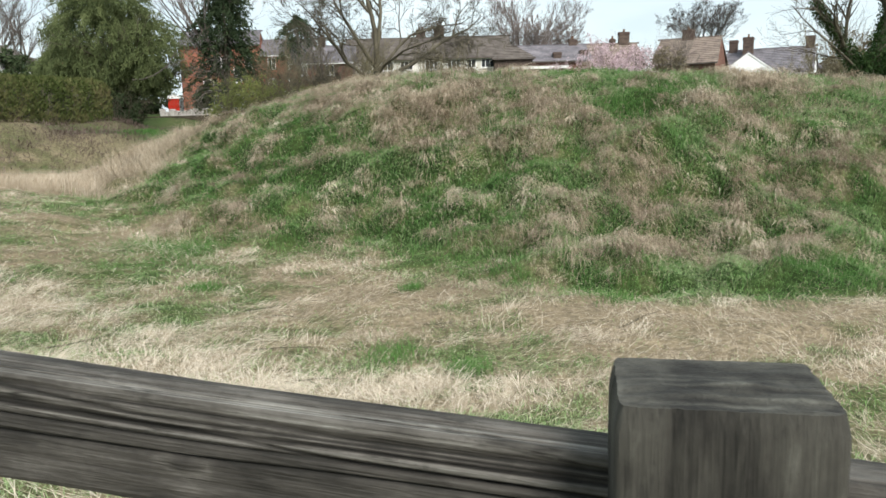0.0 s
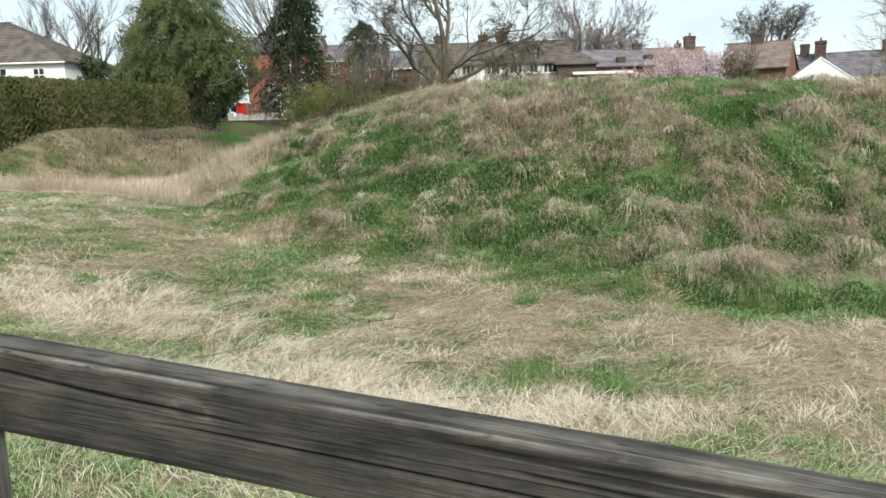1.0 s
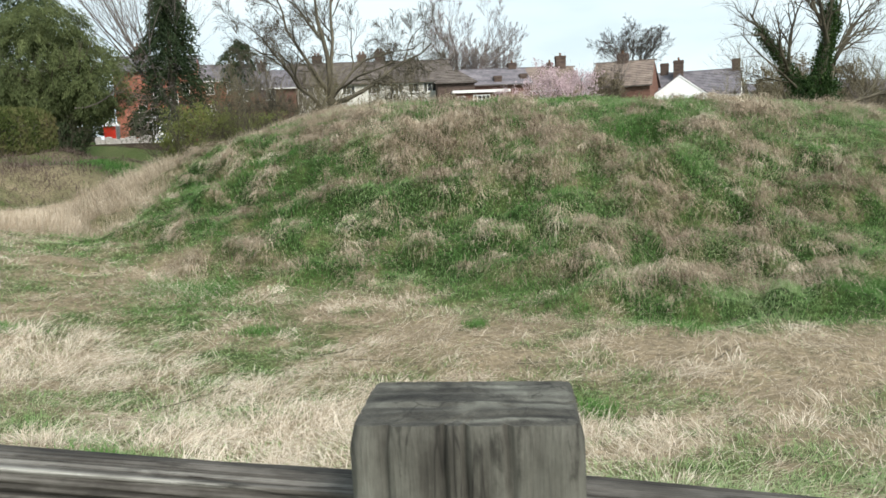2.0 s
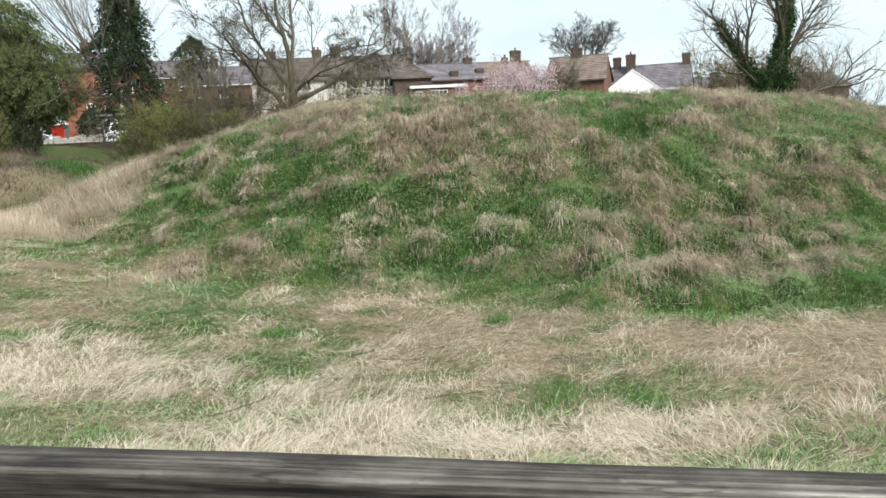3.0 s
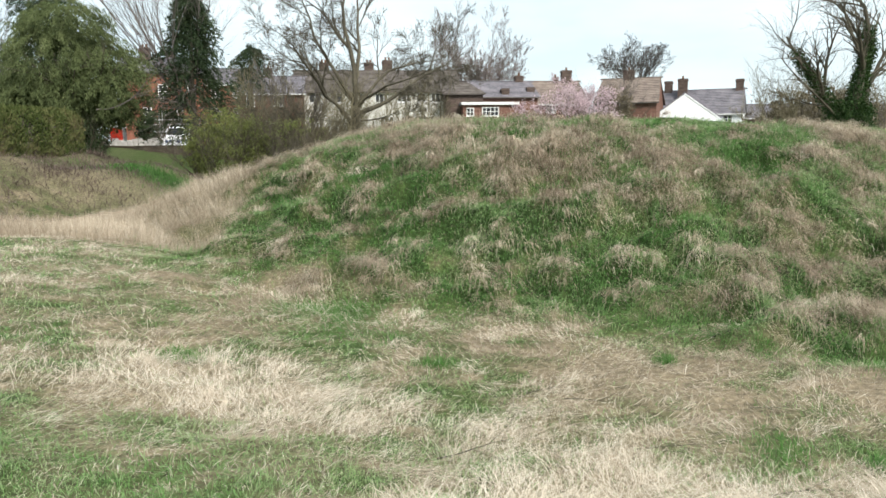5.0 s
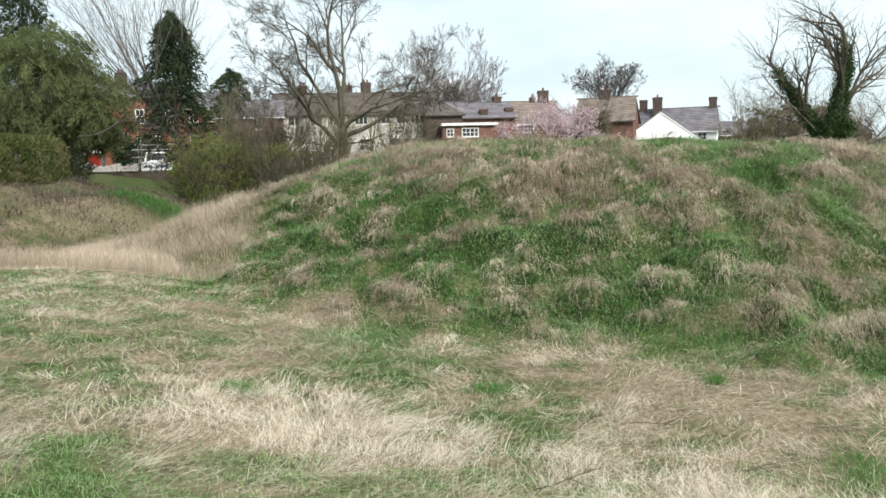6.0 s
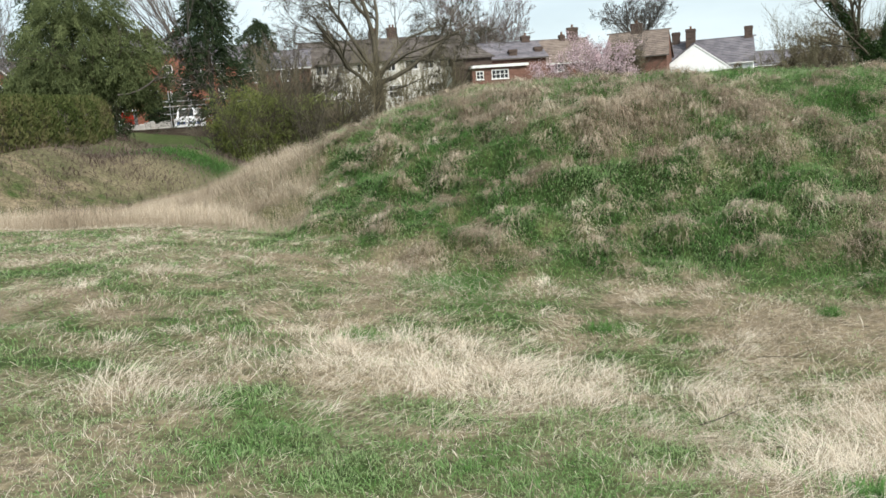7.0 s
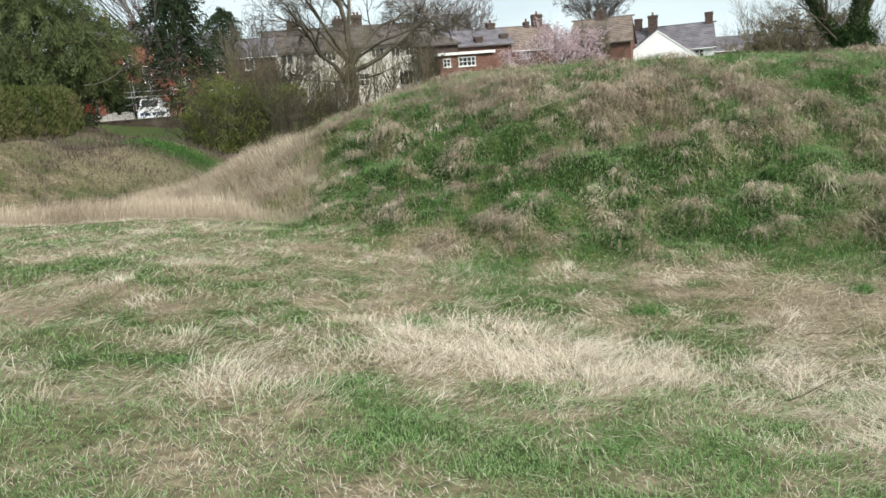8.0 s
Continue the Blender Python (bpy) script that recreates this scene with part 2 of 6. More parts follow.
LUSH_SLOPE = [(-4.7, 19.6, 0.42), (-6, 20.1, 0.73), (-3.2, 16.8, 0.48), (-2.8, 15.8, 0.47), (-4.4, 15.9, 0.41), (-3.4, 14.3, 0.51),
              (-2.7, 14.6, 0.29), (-6.6, 17.8, 0.44), (-8, 17.7, 0.53), (-8.5, 16.7, 0.3), (-0.7, 20.5, 0.33), (1.1, 18.1, 0.34), (0.3, 16.5, 0.54),
              (1, 16.4, 0.39), (-1.7, 16.9, 0.29), (0.7, 14.4, 0.34), (0.1, 14.4, 0.3), (1.6, 14.8, 0.38), (2.4, 14.2, 0.38), (3.7, 18.4, 0.57),
              (4.2, 17.2, 0.46), (5.4, 18.2, 0.5), (4, 15.4, 0.25), (4.9, 15.2, 0.33), (3.5, 12.7, 0.42), (3.9, 13, 0.26), (1, 13.3, 0.3),
              (-0.7, 13, 0.48), (-0.2, 12.5, 0.41), (-1.4, 13.7, 0.3), (-1.7, 13.2, 0.33), (0.1, 12.1, 0.37)]
LUSH_FOOT = [(3.2, 9.9, 0.4), (4.2, 9.8, 0.5), (5.2, 9.7, 0.6), (2.9, 9.3, 0.2), (0.8, 12, 0.31), (-0.6, 11.9, 0.27), (0.2, 11.5, 0.3), (0.9, 11.4, 0.3), (2.4, 11.8, 0.29), (3.9, 12.1, 0.37), (3.3, 10.7, 0.38),
             (2.4, 10.1, 0.44), (1.6, 10.1, 0.29), (-0.6, 7.3, 0.25), (0.2, 6.9, 0.2), (-3.5, 10.6, 0.23), (-2.5, 9.4, 0.16), (-5.8, 5.9, 0.39),
             (-5.6, 6.6, 0.27), (-4.9, 5.1, 0.33), (-5.3, 4.7, 0.31), (-4.7, 6, 0.19), (-4.3, 4.9, 0.17), (-3.7, 5.1, 0.13), (-6.6, 10, 0.25),
             (-3, 4.8, 0.14), (5.4, 10.6, 0.47), (6, 10.5, 0.47), (6.4, 11.7, 0.41), (7.3, 12.8, 0.45), (3.9, 12.4, 0.4)]
LUSH_BANK = [(-11, 13.1, 0.55), (-11.7, 12.9, 0.46), (-8.6, 13, 0.52), (-7.4, 12.4, 0.33), (-9.5, 9.3, 0.31), (-8.8, 9.3, 0.3), (-8.1, 9.5, 0.25),
             (-9.7, 7.4, 0.34), (-9.1, 7.3, 0.23), (-8.8, 7.8, 0.2), (-8.1, 7.2, 0.18), (-7.3, 6.6, 0.25), (-7.5, 5.6, 0.24), (-7.1, 5.2, 0.25),
             (-6.5, 5.1, 0.28), (-5.4, 6.4, 0.26), (-5.3, 5.5, 0.23), (-6.2, 6.1, 0.19), (-8.7, 6.1, 0.15), (-9.1, 5.5, 0.24), (-8, 5.3, 0.22)]
PALE = [(-6, 8.2, 0.36), (-5.4, 9.2, 0.37), (-5.5, 7.8, 0.28), (-4.4, 8.7, 0.37), (-3.6, 8, 0.29), (-4.5, 7.1, 0.18), (-3.5, 6.2, 0.29),
        (-2.8, 6.8, 0.32), (-2.3, 6.1, 0.31), (-1.6, 6, 0.3), (-0.9, 5.7, 0.3), (-0.1, 5.9, 0.33), (-3.9, 5.5, 0.19), (-2.7, 5.1, 0.22),
        (-6.7, 8.3, 0.28), (-6.9, 9.3, 0.21), (-6.9, 7.7, 0.24), (-5.3, 8.6, 0.36), (-5, 7.9, 0.33), (-5.6, 9.6, 0.33), (-6.2, 9.9, 0.27),
        (-7, 8.6, 0.28), (-7.6, 8, 0.2), (-8.5, 7.2, 0.18), (-8.4, 6.2, 0.13), (-7.9, 6.5, 0.16)]
MOWN = [(-2.6, 10.9, 0.5), (-2.2, 10.2, 0.4), (-3.2, 11.0, 0.35), (2.6, 8.2, 0.6), (1.9, 8.9, 0.5), (3.4, 7.9, 0.6), (2.2, 7.4, 0.6), (4.3, 8.4, 0.5), (-6.3, 13.7, 0.5), (-6.8, 14, 0.31), (-6.4, 11.6, 0.34), (-3, 11.6, 0.42), (-1.8, 11.2, 0.37), (-1.2, 10.3, 0.42), (-0.2, 10, 0.5),
        (1, 10.1, 0.45), (-1.9, 9, 0.33), (-0.3, 8.6, 0.34), (1.5, 8.4, 0.37), (-10.1, 10.7, 0.36), (-10.7, 10.1, 0.28), (-9.4, 10.3, 0.27),
        (-7.8, 10.9, 0.29), (-5.7, 15.4, 0.43), (-7.7, 14.8, 0.4)]
HOLLOW = [(0.62, 14.3, 0.28), (-3.35, 17.5, 0.4), (6.2, 13.9, 0.3), (4.3, 11.6, 0.25), (-7.1, 14.1, 0.25), (-1.6, 15.3, 0.2)]


def patch(x, y, *lists, wide=1.2):
    """Patches with ragged edges, 0 to 1."""
    x, y = np.asarray(x, float), np.asarray(y, float)
    wx = x + 0.5 * (lumps(x, y, 0.42, 51) - 0.5) + 0.2 * (lumps(x, y, 0.13, 53) - 0.5)
    wy = y + 0.7 * (lumps(x, y, 0.42, 52) - 0.5) + 0.3 * (lumps(x, y, 0.13, 54) - 0.5)
    return spots(wx, wy, [(a, b, r * wide) for rows in lists for a, b, r in rows])


def face(x, y):
    """1 on the mound's rough slopes and top, 0 on the flat."""
    r = mound_r(x, y)
    return np.maximum(ss(16.0, 14.2, r), ss(18.0, 16.6, r) * ss(-1.0, 2.5, x))


def dryness(x, y):
    """0 where the grass is fresh, 1 where it is dead."""
    f = face(x, y)
    n = 0.32 * lumps(x, y, 0.7, 1) + 0.38 * lumps(x, y, 0.3, 2) + 0.15 * lumps(x, y, 2.2, 3) + 0.22 * lumps(x, y, 0.13, 4)
    broad = 0.24 * lumps(x, y + 0.3 * x, 0.75, 36) + 0.12 * lumps(x, y, 1.6, 37) + 0.36 * lumps(x, y, 0.36, 2) + 0.28 * lumps(x, y, 0.16, 4)
    d = ((n - 0.5) * 2.0 + 0.46) * (1 - f) + ((broad - 0.5) * 2.7 + 0.41) * f
    d = d - (0.18 + 0.09 * f) * patch(x, y, LUSH_SLOPE, LUSH_FOOT, LUSH_BANK) + 0.24 * patch(x, y, TUSSOCKS_WEST, TUSSOCKS_EAST) - 0.02 * f - 0.12 * (1 - f) * ss(8.0, 5.6, y) * ss(-3.4, -5.4, x) + 0.1 * (1 - f) * ss(-3.4, -1.4, x) * ss(13, 11, y) - 0.12 * f * ss(0, 2, x) * ss(14.5, 13, y)
    d = d + 0.45 * patch(x, y, PALE, wide=1.5) * (1 - f) + 0.42 * patch(x, y, MOWN, wide=1.6)
    # the whole top of the mound's near shoulder is tan, its crown greener
    d = d + 0.13 * f * ss(11.6, 9.8, mound_r(x, y)) * ss(3.2, 0.8, x) - 0.12 * f * ss(10.8, 9.4, mound_r(x, y)) * ss(2.2, 3.6, x) * ss(7.5, 6, x)
    d = d + 0.9 * reedy(x, y)
    return np.clip(d, 0, 1)


def reedy(x, y):
    """The mound's unmown skirt and the ditch's lip, thick with tall dead stems."""
    r = mound_r(x, y)
    skirt = ss(-6.6, -7.8, x - 0.18 * (y - 22)) * ss(11.2, 12.4, r) * ss(17.2, 15.6, r) * ss(17.4, 19.2, y)
    lip = (0.55 + 0.45 * lumps(x, y, 0.9, 60)) * ss(-7.5, -9.0, x) * ss(17.2, 18.6, y + 0.12 * (x + 9)) * ss(24.0, 21.5, y)
    return np.maximum(skirt, lip)


def land_top(x, y):
    """The ground with its hummocks and hollows."""
    z = land(x, y)
    f = face(x, y) * ss(30, 24, y)
    near = ss(40, 25, y)
    z = z + f * (0.22 + 0.78 * ss(8.8, 11.0, mound_r(x, y))) * (0.52 * (lumps(x, y, 0.75, 5) - 0.5) + 0.3 * (lumps(x, y, 0.36, 6) - 0.5) + 0.2 * (lumps(x, y, 2.2, 7) - 0.5) + 0.3 * (lumps(x * 0.35, y + 0.1 * x, 0.55, 35) - 0.5))
    z = z + near * (1 - f) * ss(1.2, 3, y) * (0.07 * (lumps(x, y, 0.8, 8) - 0.5) + 0.05 * (lumps(x, y, 0.3, 9) - 0.5))
    z = z - 0.22 * spots(x, y, HOLLOW) + f * ss(8.6, 10.5, mound_r(x, y)) * (0.13 * spots(x, y, TUSSOCKS_WEST + TUSSOCKS_EAST) - 0.14 * spots(x, y, LUSH_SLOPE))
    return z + 0.3 * ss(26, 34, y) * (lumps(x, y, 3.0, 10) - 0.5)


def steps(edges, inner, grow_by):
    """Grid lines: even between the edges, ever wider towards the horizon."""
    a, b = edges
    mid = np.arange(a, b + inner / 2, inner)
    out, s, v = [], inner, b
    while v < 2500:
        s *= grow_by
        v += s
        out.append(v - b)
    out = np.array(out)
    return np.concatenate([(a - out)[::-1], mid, b + out])


GRASS_FLOOR = tinted("trodden_grass_floor", [(0.028, 0.05, 0.015), (0.06, 0.085, 0.028), (0.13, 0.122, 0.066), (0.23, 0.186, 0.122), (0.34, 0.278, 0.196)], 0.95)


def roughen(m, scale, strength):
    """Adds fine relief and speckle to a material made by tinted()."""
    n, l = m.node_tree.nodes, m.node_tree.links
    b = n["Principled BSDF"]
    tex, bp = n.new("ShaderNodeTexNoise"), n.new("ShaderNodeBump")
    tex.inputs["Scale"].default_value, tex.inputs["Detail"].default_value = scale, 8.0
    bp.inputs["Strength"].default_value, bp.inputs["Distance"].default_value = strength, 0.05
    co = n.new("ShaderNodeTexCoord")
    l.new(co.outputs["Object"], tex.inputs["Vector"])
    l.new(tex.outputs["Fac"], bp.inputs["Height"])
    l.new(bp.outputs["Normal"], b.inputs["Normal"])
    old = b.inputs["Base Color"].links[0].from_socket
    rng, mul = n.new("ShaderNodeMapRange"), n.new("ShaderNodeMix")
    rng.inputs["From Min"].default_value, rng.inputs["From Max"].default_value = 0.3, 0.7
    rng.inputs["To Min"].default_value, rng.inputs["To Max"].default_value = 0.45, 1.3
    mul.data_type, mul.blend_type = "RGBA", "MULTIPLY"
    mul.inputs["Factor"].default_value = 1.0
    l.new(tex.outputs["Fac"], rng.inputs["Value"])
    l.new(old, mul.inputs["A"])
    l.new(rng.outputs["Result"], mul.inputs["B"])
    l.new(mul.outputs["Result"], b.inputs["Base Color"])


roughen(GRASS_FLOOR, 14.0, 0.8)


def build_ground():
    xs, ys = steps((-18, 16), 0.14, 1.15), steps((1.5, 30), 0.14, 1.15)
    gx, gy = np.meshgrid(xs, ys)
    gz = land_top(gx, gy)
    far = ss(27, 33, gy)
    # shade between tussocks is put into the mound's floor colour; moat floor darker too
    floor_tint = (0.16 + 0.62 * dryness(gx, gy) - 0.3 * face(gx, gy)) * (1 - far) + far * (0.5 + 0.4 * (lumps(gx, gy, 2.0, 11) - 0.5) - 0.4 * spots(gx, gy, [(-14.6, 38.0, 2.2), (-12.6, 38, 1.8)]) - 0.4 * ss(70, 90, gy) - 0.22 * ss(44, 50, gy) * ss(80, 74, gy))
    n, m = len(ys), len(xs)
    k = np.arange(n * m).reshape(n, m)
    f = np.stack([k[:-1, :-1], k[:-1, 1:], k[1:, 1:], k[1:, :-1]], -1).reshape(-1, 4)
    ob = arrays("ground", np.stack([gx, gy, gz], -1).reshape(-1, 3), [f], GRASS_FLOOR, np.clip(floor_tint.ravel(), 0, 1), smooth=True)
    tagged(ob, "rough grassy ground rising to a round earth mound", "ground", kind="structure")


build_ground()


# ---- fence ----
def weathered(name, along, green=0.0, streak=0.6):
    """Silvered timber: grain drawn out along one axis, paler where the tint is high, as on worn arrises, dark in the
    splits.
    """
    m = bpy.data.materials.new(name)
    m.use_nodes = True
    n, l = m.node_tree.nodes, m.node_tree.links
    b = n["Principled BSDF"]
    co, mp = n.new("ShaderNodeTexCoord"), n.new("ShaderNodeMapping")
    mp.inputs["Scale"].default_value = tuple(9.0 if i == along else 190.0 for i in range(3))
    grain, blot = n.new("ShaderNodeTexNoise"), n.new("ShaderNodeTexNoise")
    grain.inputs["Scale"].default_value, grain.inputs["Detail"].default_value, grain.inputs["Distortion"].default_value = 1.6, 5.0, 0.3
    blot.inputs["Scale"].default_value, blot.inputs["Detail"].default_value, blot.inputs["Roughness"].default_value = 17.0, 8.0, 0.68
    l.new(co.outputs["Object"], mp.inputs["Vector"])
    l.new(mp.outputs["Vector"], grain.inputs["Vector"])
    mp2 = n.new("ShaderNodeMapping")
    mp2.inputs["Scale"].default_value = tuple(0.45 if i == along else 1.0 for i in range(3))
    l.new(co.outputs["Object"], mp2.inputs["Vector"])
    l.new(mp2.outputs["Vector"], blot.inputs["Vector"])
    at, add, ramp = n.new("ShaderNodeAttribute"), n.new("ShaderNodeMath"), n.new("ShaderNodeValToRGB")
    at.attribute_name = "tint"
    mulg = n.new("ShaderNodeMath")
    mulg.operation = "MULTIPLY_ADD"
    mulg.inputs[1].default_value, mulg.inputs[2].default_value = streak, -streak / 2
    l.new(grain.outputs["Fac"], mulg.inputs[0])
    l.new(at.outputs["Fac"], add.inputs[0])
    l.new(mulg.outputs[0], add.inputs[1])
    bl = n.new("ShaderNodeMath")
    bl.operation = "MULTIPLY_ADD"
    bl.inputs[1].default_value = 0.84
    bl.inputs[2].default_value = -0.42
    l.new(blot.outputs["Fac"], bl.inputs[0])
    tot = n.new("ShaderNodeMath")
    l.new(add.outputs[0], tot.inputs[0])
    l.new(bl.outputs[0], tot.inputs[1])
    e = ramp.color_ramp.elements
    e[0].position, e[1].position = 0.05, 1.0
    e[0].color, e[1].color = (0.012, 0.011, 0.009, 1), (0.62, 0.6, 0.56, 1)
    e.new(0.3).color = (0.052, 0.0475 + 0.003 * green, 0.041, 1)
    e.new(0.5).color = (0.12, 0.1125 + 0.01 * green, 0.1, 1)
    e.new(0.72).color = (0.24, 0.236 + 0.014 * green, 0.212, 1)
    l.new(tot.outputs[0], ramp.inputs["Fac"])
    # drying cracks: thin wandering lines that follow the grain
    mp3, warp, vec, cell, gap, dark = (n.new("ShaderNode" + k) for k in ("Mapping", "TexNoise", "VectorMath", "TexVoronoi", "MapRange", "Mix"))
    mp3.inputs["Scale"].default_value = tuple(3.2 if i == along else 34.0 for i in range(3))
    warp.inputs["Scale"].default_value, warp.inputs["Detail"].default_value = 0.9, 4.0
    vec.operation = "MULTIPLY_ADD"
    vec.inputs[1].default_value = (1.3, 1.3, 1.3)
    l.new(co.outputs["Object"], mp3.inputs["Vector"])
    l.new(mp3.outputs["Vector"], warp.inputs["Vector"])
    l.new(warp.outputs["Color"], vec.inputs[0])
    l.new(mp3.outputs["Vector"], vec.inputs[2])
    cell.feature = "DISTANCE_TO_EDGE"
    cell.inputs["Scale"].default_value = 1.0
    l.new(vec.outputs[0], cell.inputs["Vector"])
    gap.inputs["From Max"].default_value = 0.045
    l.new(cell.outputs["Distance"], gap.inputs["Value"])
    dark.data_type = "RGBA"
    soften = n.new("ShaderNodeMath")
    soften.operation = "MAXIMUM"
    hide = n.new("ShaderNodeMapRange")
    hide.inputs["From Min"].default_value, hide.inputs["From Max"].default_value = 0.42, 0.56
    l.new(blot.outputs["Fac"], hide.inputs["Value"])
    l.new(gap.outputs["Result"], soften.inputs[0])
    l.new(hide.outputs["Result"], soften.inputs[1])
    dark.inputs["A"].default_value = (0.018, 0.017, 0.014, 1)
    l.new(soften.outputs[0], dark.inputs["Factor"])
    l.new(ramp.outputs["Color"], dark.inputs["B"])
    l.new(dark.outputs["Result"], b.inputs["Base Color"])
    bp = n.new("ShaderNodeBump")
    bp.inputs["Strength"].default_value, bp.inputs["Distance"].default_value = 0.6, 0.004
    l.new(grain.outputs["Fac"], bp.inputs["Height"])
    l.new(bp.outputs["Normal"], b.inputs["Normal"])
    b.inputs["Roughness"].default_value = 0.8
    b.inputs["Specular IOR Level"].default_value = 0.3
    return m


RAIL_WOOD, POST_WOOD = weathered("weathered_rail_timber", 0, 0.0, 0.2), weathered("weathered_post_timber", 2, 0.65, 0.14)


def ring_profile(hw, hd, n):
    """A rounded rectangle of n points: offsets across (v) and up (w), with the corner nearness."""
    # closer on the front and the top
    q = n * 3 // 4
    a = np.concatenate([np.pi / 4 + np.arange(q) * (1.1 * np.pi) / q, 1.35 * np.pi + np.arange(n - q) * (0.9 * np.pi) / (n - q)])
    p = 20.0
    r = (np.abs(np.cos(a)) ** p + np.abs(np.sin(a)) ** p) ** (-1 / p)
    return r * np.cos(a) * hd, r * np.sin(a) * hw, np.clip((r - 1.315) / 0.045, 0, 1), a


def timber(length, high, deep, seed, splits, mat, name, parent, label="", upright=False, knots=(), tone=0.29, n=150, m=150, worn=0.5, silver=(), cap=0.37):
    """A weathered timber along local x (or z): uneven sides, worn arrises, long open splits.
    splits: (angle round it, start, end, drift, depth); knots: (angle, place)."""
    v, w, corner, ang = ring_profile(high / 2, deep / 2, n)
    s = np.linspace(0, length, m)[:, None]
    a = np.broadcast_to(ang, (m, n))
    wob = 0.012 * (lumps(s * 1.0, seed + 0 * s, 0.6, 21) - 0.5)
    grain = lumps(np.broadcast_to(s, (m, n)) * 1.0 + seed, a * 6.0, 0.5, 22) - 0.5
    fine = lumps(np.broadcast_to(s, (m, n)) * 0.9 + seed, a * 18.0, 0.45, 23) - 0.5
    dent = lumps(np.broadcast_to(s, (m, n)) + seed, a * 0.35, 0.16, 24) - 0.5
    push = 0.002 * grain + 0.0012 * fine + 0.005 * dent * np.broadcast_to(corner, (m, n))
    edge = np.broadcast_to(corner, (m, n))
    # a lying timber's top face is tinted paler; worn arrises are paler still
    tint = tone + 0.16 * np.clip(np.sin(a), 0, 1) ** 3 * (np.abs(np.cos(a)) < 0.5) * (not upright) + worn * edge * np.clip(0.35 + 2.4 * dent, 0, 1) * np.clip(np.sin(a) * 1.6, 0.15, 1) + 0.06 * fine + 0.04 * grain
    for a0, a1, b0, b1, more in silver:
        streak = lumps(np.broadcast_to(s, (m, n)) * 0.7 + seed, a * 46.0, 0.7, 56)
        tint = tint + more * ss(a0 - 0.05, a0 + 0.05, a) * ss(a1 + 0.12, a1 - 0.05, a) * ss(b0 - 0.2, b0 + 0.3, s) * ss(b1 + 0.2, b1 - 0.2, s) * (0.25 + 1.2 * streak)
    for at, b0, b1, drift, depth in splits:
        line = at + drift * (s / length - 0.5) + 0.16 * (lumps(s, at * 7 + seed + 0 * s, 0.22, 25) - 0.5)
        off = np.abs((a - line + np.pi) % (2 * np.pi) - np.pi)
        on = ss(b0, b0 + 0.12, s) * ss(b1, b1 - 0.12, s)
        cut = np.exp(-(off / 0.028) ** 2) * on
        push, tint = push - depth * cut, tint - (0.1 if upright else 0.34) * cut
    for at, where in knots:
        off = (a - at + np.pi) % (2 * np.pi) - np.pi
        near = np.exp(-((s - where) / 0.016) ** 2 - (off / 0.12) ** 2)
        ringed = np.exp(-((np.hypot((s - where) / 0.022, off / 0.15) - 1.2) / 0.35) ** 2)
        push, tint = push + 0.003 * near, tint + 0.13 * ringed - 0.1 * near
    cv, cw = np.cos(a), np.sin(a)
    vv, ww = v[None] + push * cv, w[None] + push * cw + wob
    end = np.minimum(s, length - s)
    tuck = 1 - 0.05 * np.exp(-(end / 0.012) ** 2)
    vv, ww = vv * tuck, ww * tuck
    if upright:
        xyz = np.stack([ww, vv, np.broadcast_to(s, (m, n))], -1)
    else:
        xyz = np.stack([np.broadcast_to(s, (m, n)), vv, ww], -1)
    k = np.arange(m * n).reshape(m, n)
    k2 = np.roll(k, -1, axis=1)
    sides = np.stack([k[:-1], k2[:-1], k2[1:], k[1:]], -1).reshape(-1, 4)
    verts, tints, faces = [xyz.reshape(-1, 3)], [tint.ravel()], [sides]
    base = m * n
    for row, flip in ((0, 1), (m - 1, -1)):
        # end grain in rings towards the heart
        rings = 13
        edge = xyz[row]
        mid = edge.mean(axis=0)
        axis = 2 if upright else 0
        prev = base + np.arange(n)
        base += n
        verts.append(edge.copy())
        tints.append(np.full(n, cap + 0.03))
        for j in range(1, rings + 1):
            f = 1 - j / rings
            loop = mid + (edge - mid) * f
            rough = 0.0035 * (lumps(loop[:, 0] * 1.0, loop[:, 1] * 6.0, 0.05, 30 + seed) - 0.5) + 0.002 * (lumps(loop[:, 0], loop[:, 1], 0.018, 31) - 0.5)
            loop[:, axis] -= flip * rough + flip * 0.003 * (1 - f)
            verts.append(loop)
            tints.append(cap + 0.42 * (lumps(loop[:, 0] * 0.5, loop[:, 1] * 9, 0.06, 32 + seed) - 0.5) + 0.12 * (lumps(loop[:, 0], loop[:, 1], 0.014, 33) - 0.5))
            cur = base + np.arange(n)
            base += n
            q = np.stack([prev, np.roll(prev, -1), np.roll(cur, -1), cur], -1)
            faces.append(q[:, ::-flip] if flip == 1 else q)
            prev = cur
    ob = arrays(name, np.concatenate(verts), faces, mat, np.clip(np.concatenate(tints), 0, 1), smooth=True)
    return under(ob, parent, label)


FENCE_TURN = math.degrees(math.atan(-0.1913))


def fence_y(x):
    """Front face of the posts along the fence's line."""
    return 0.888 - 0.1913 * (x + 1.58)


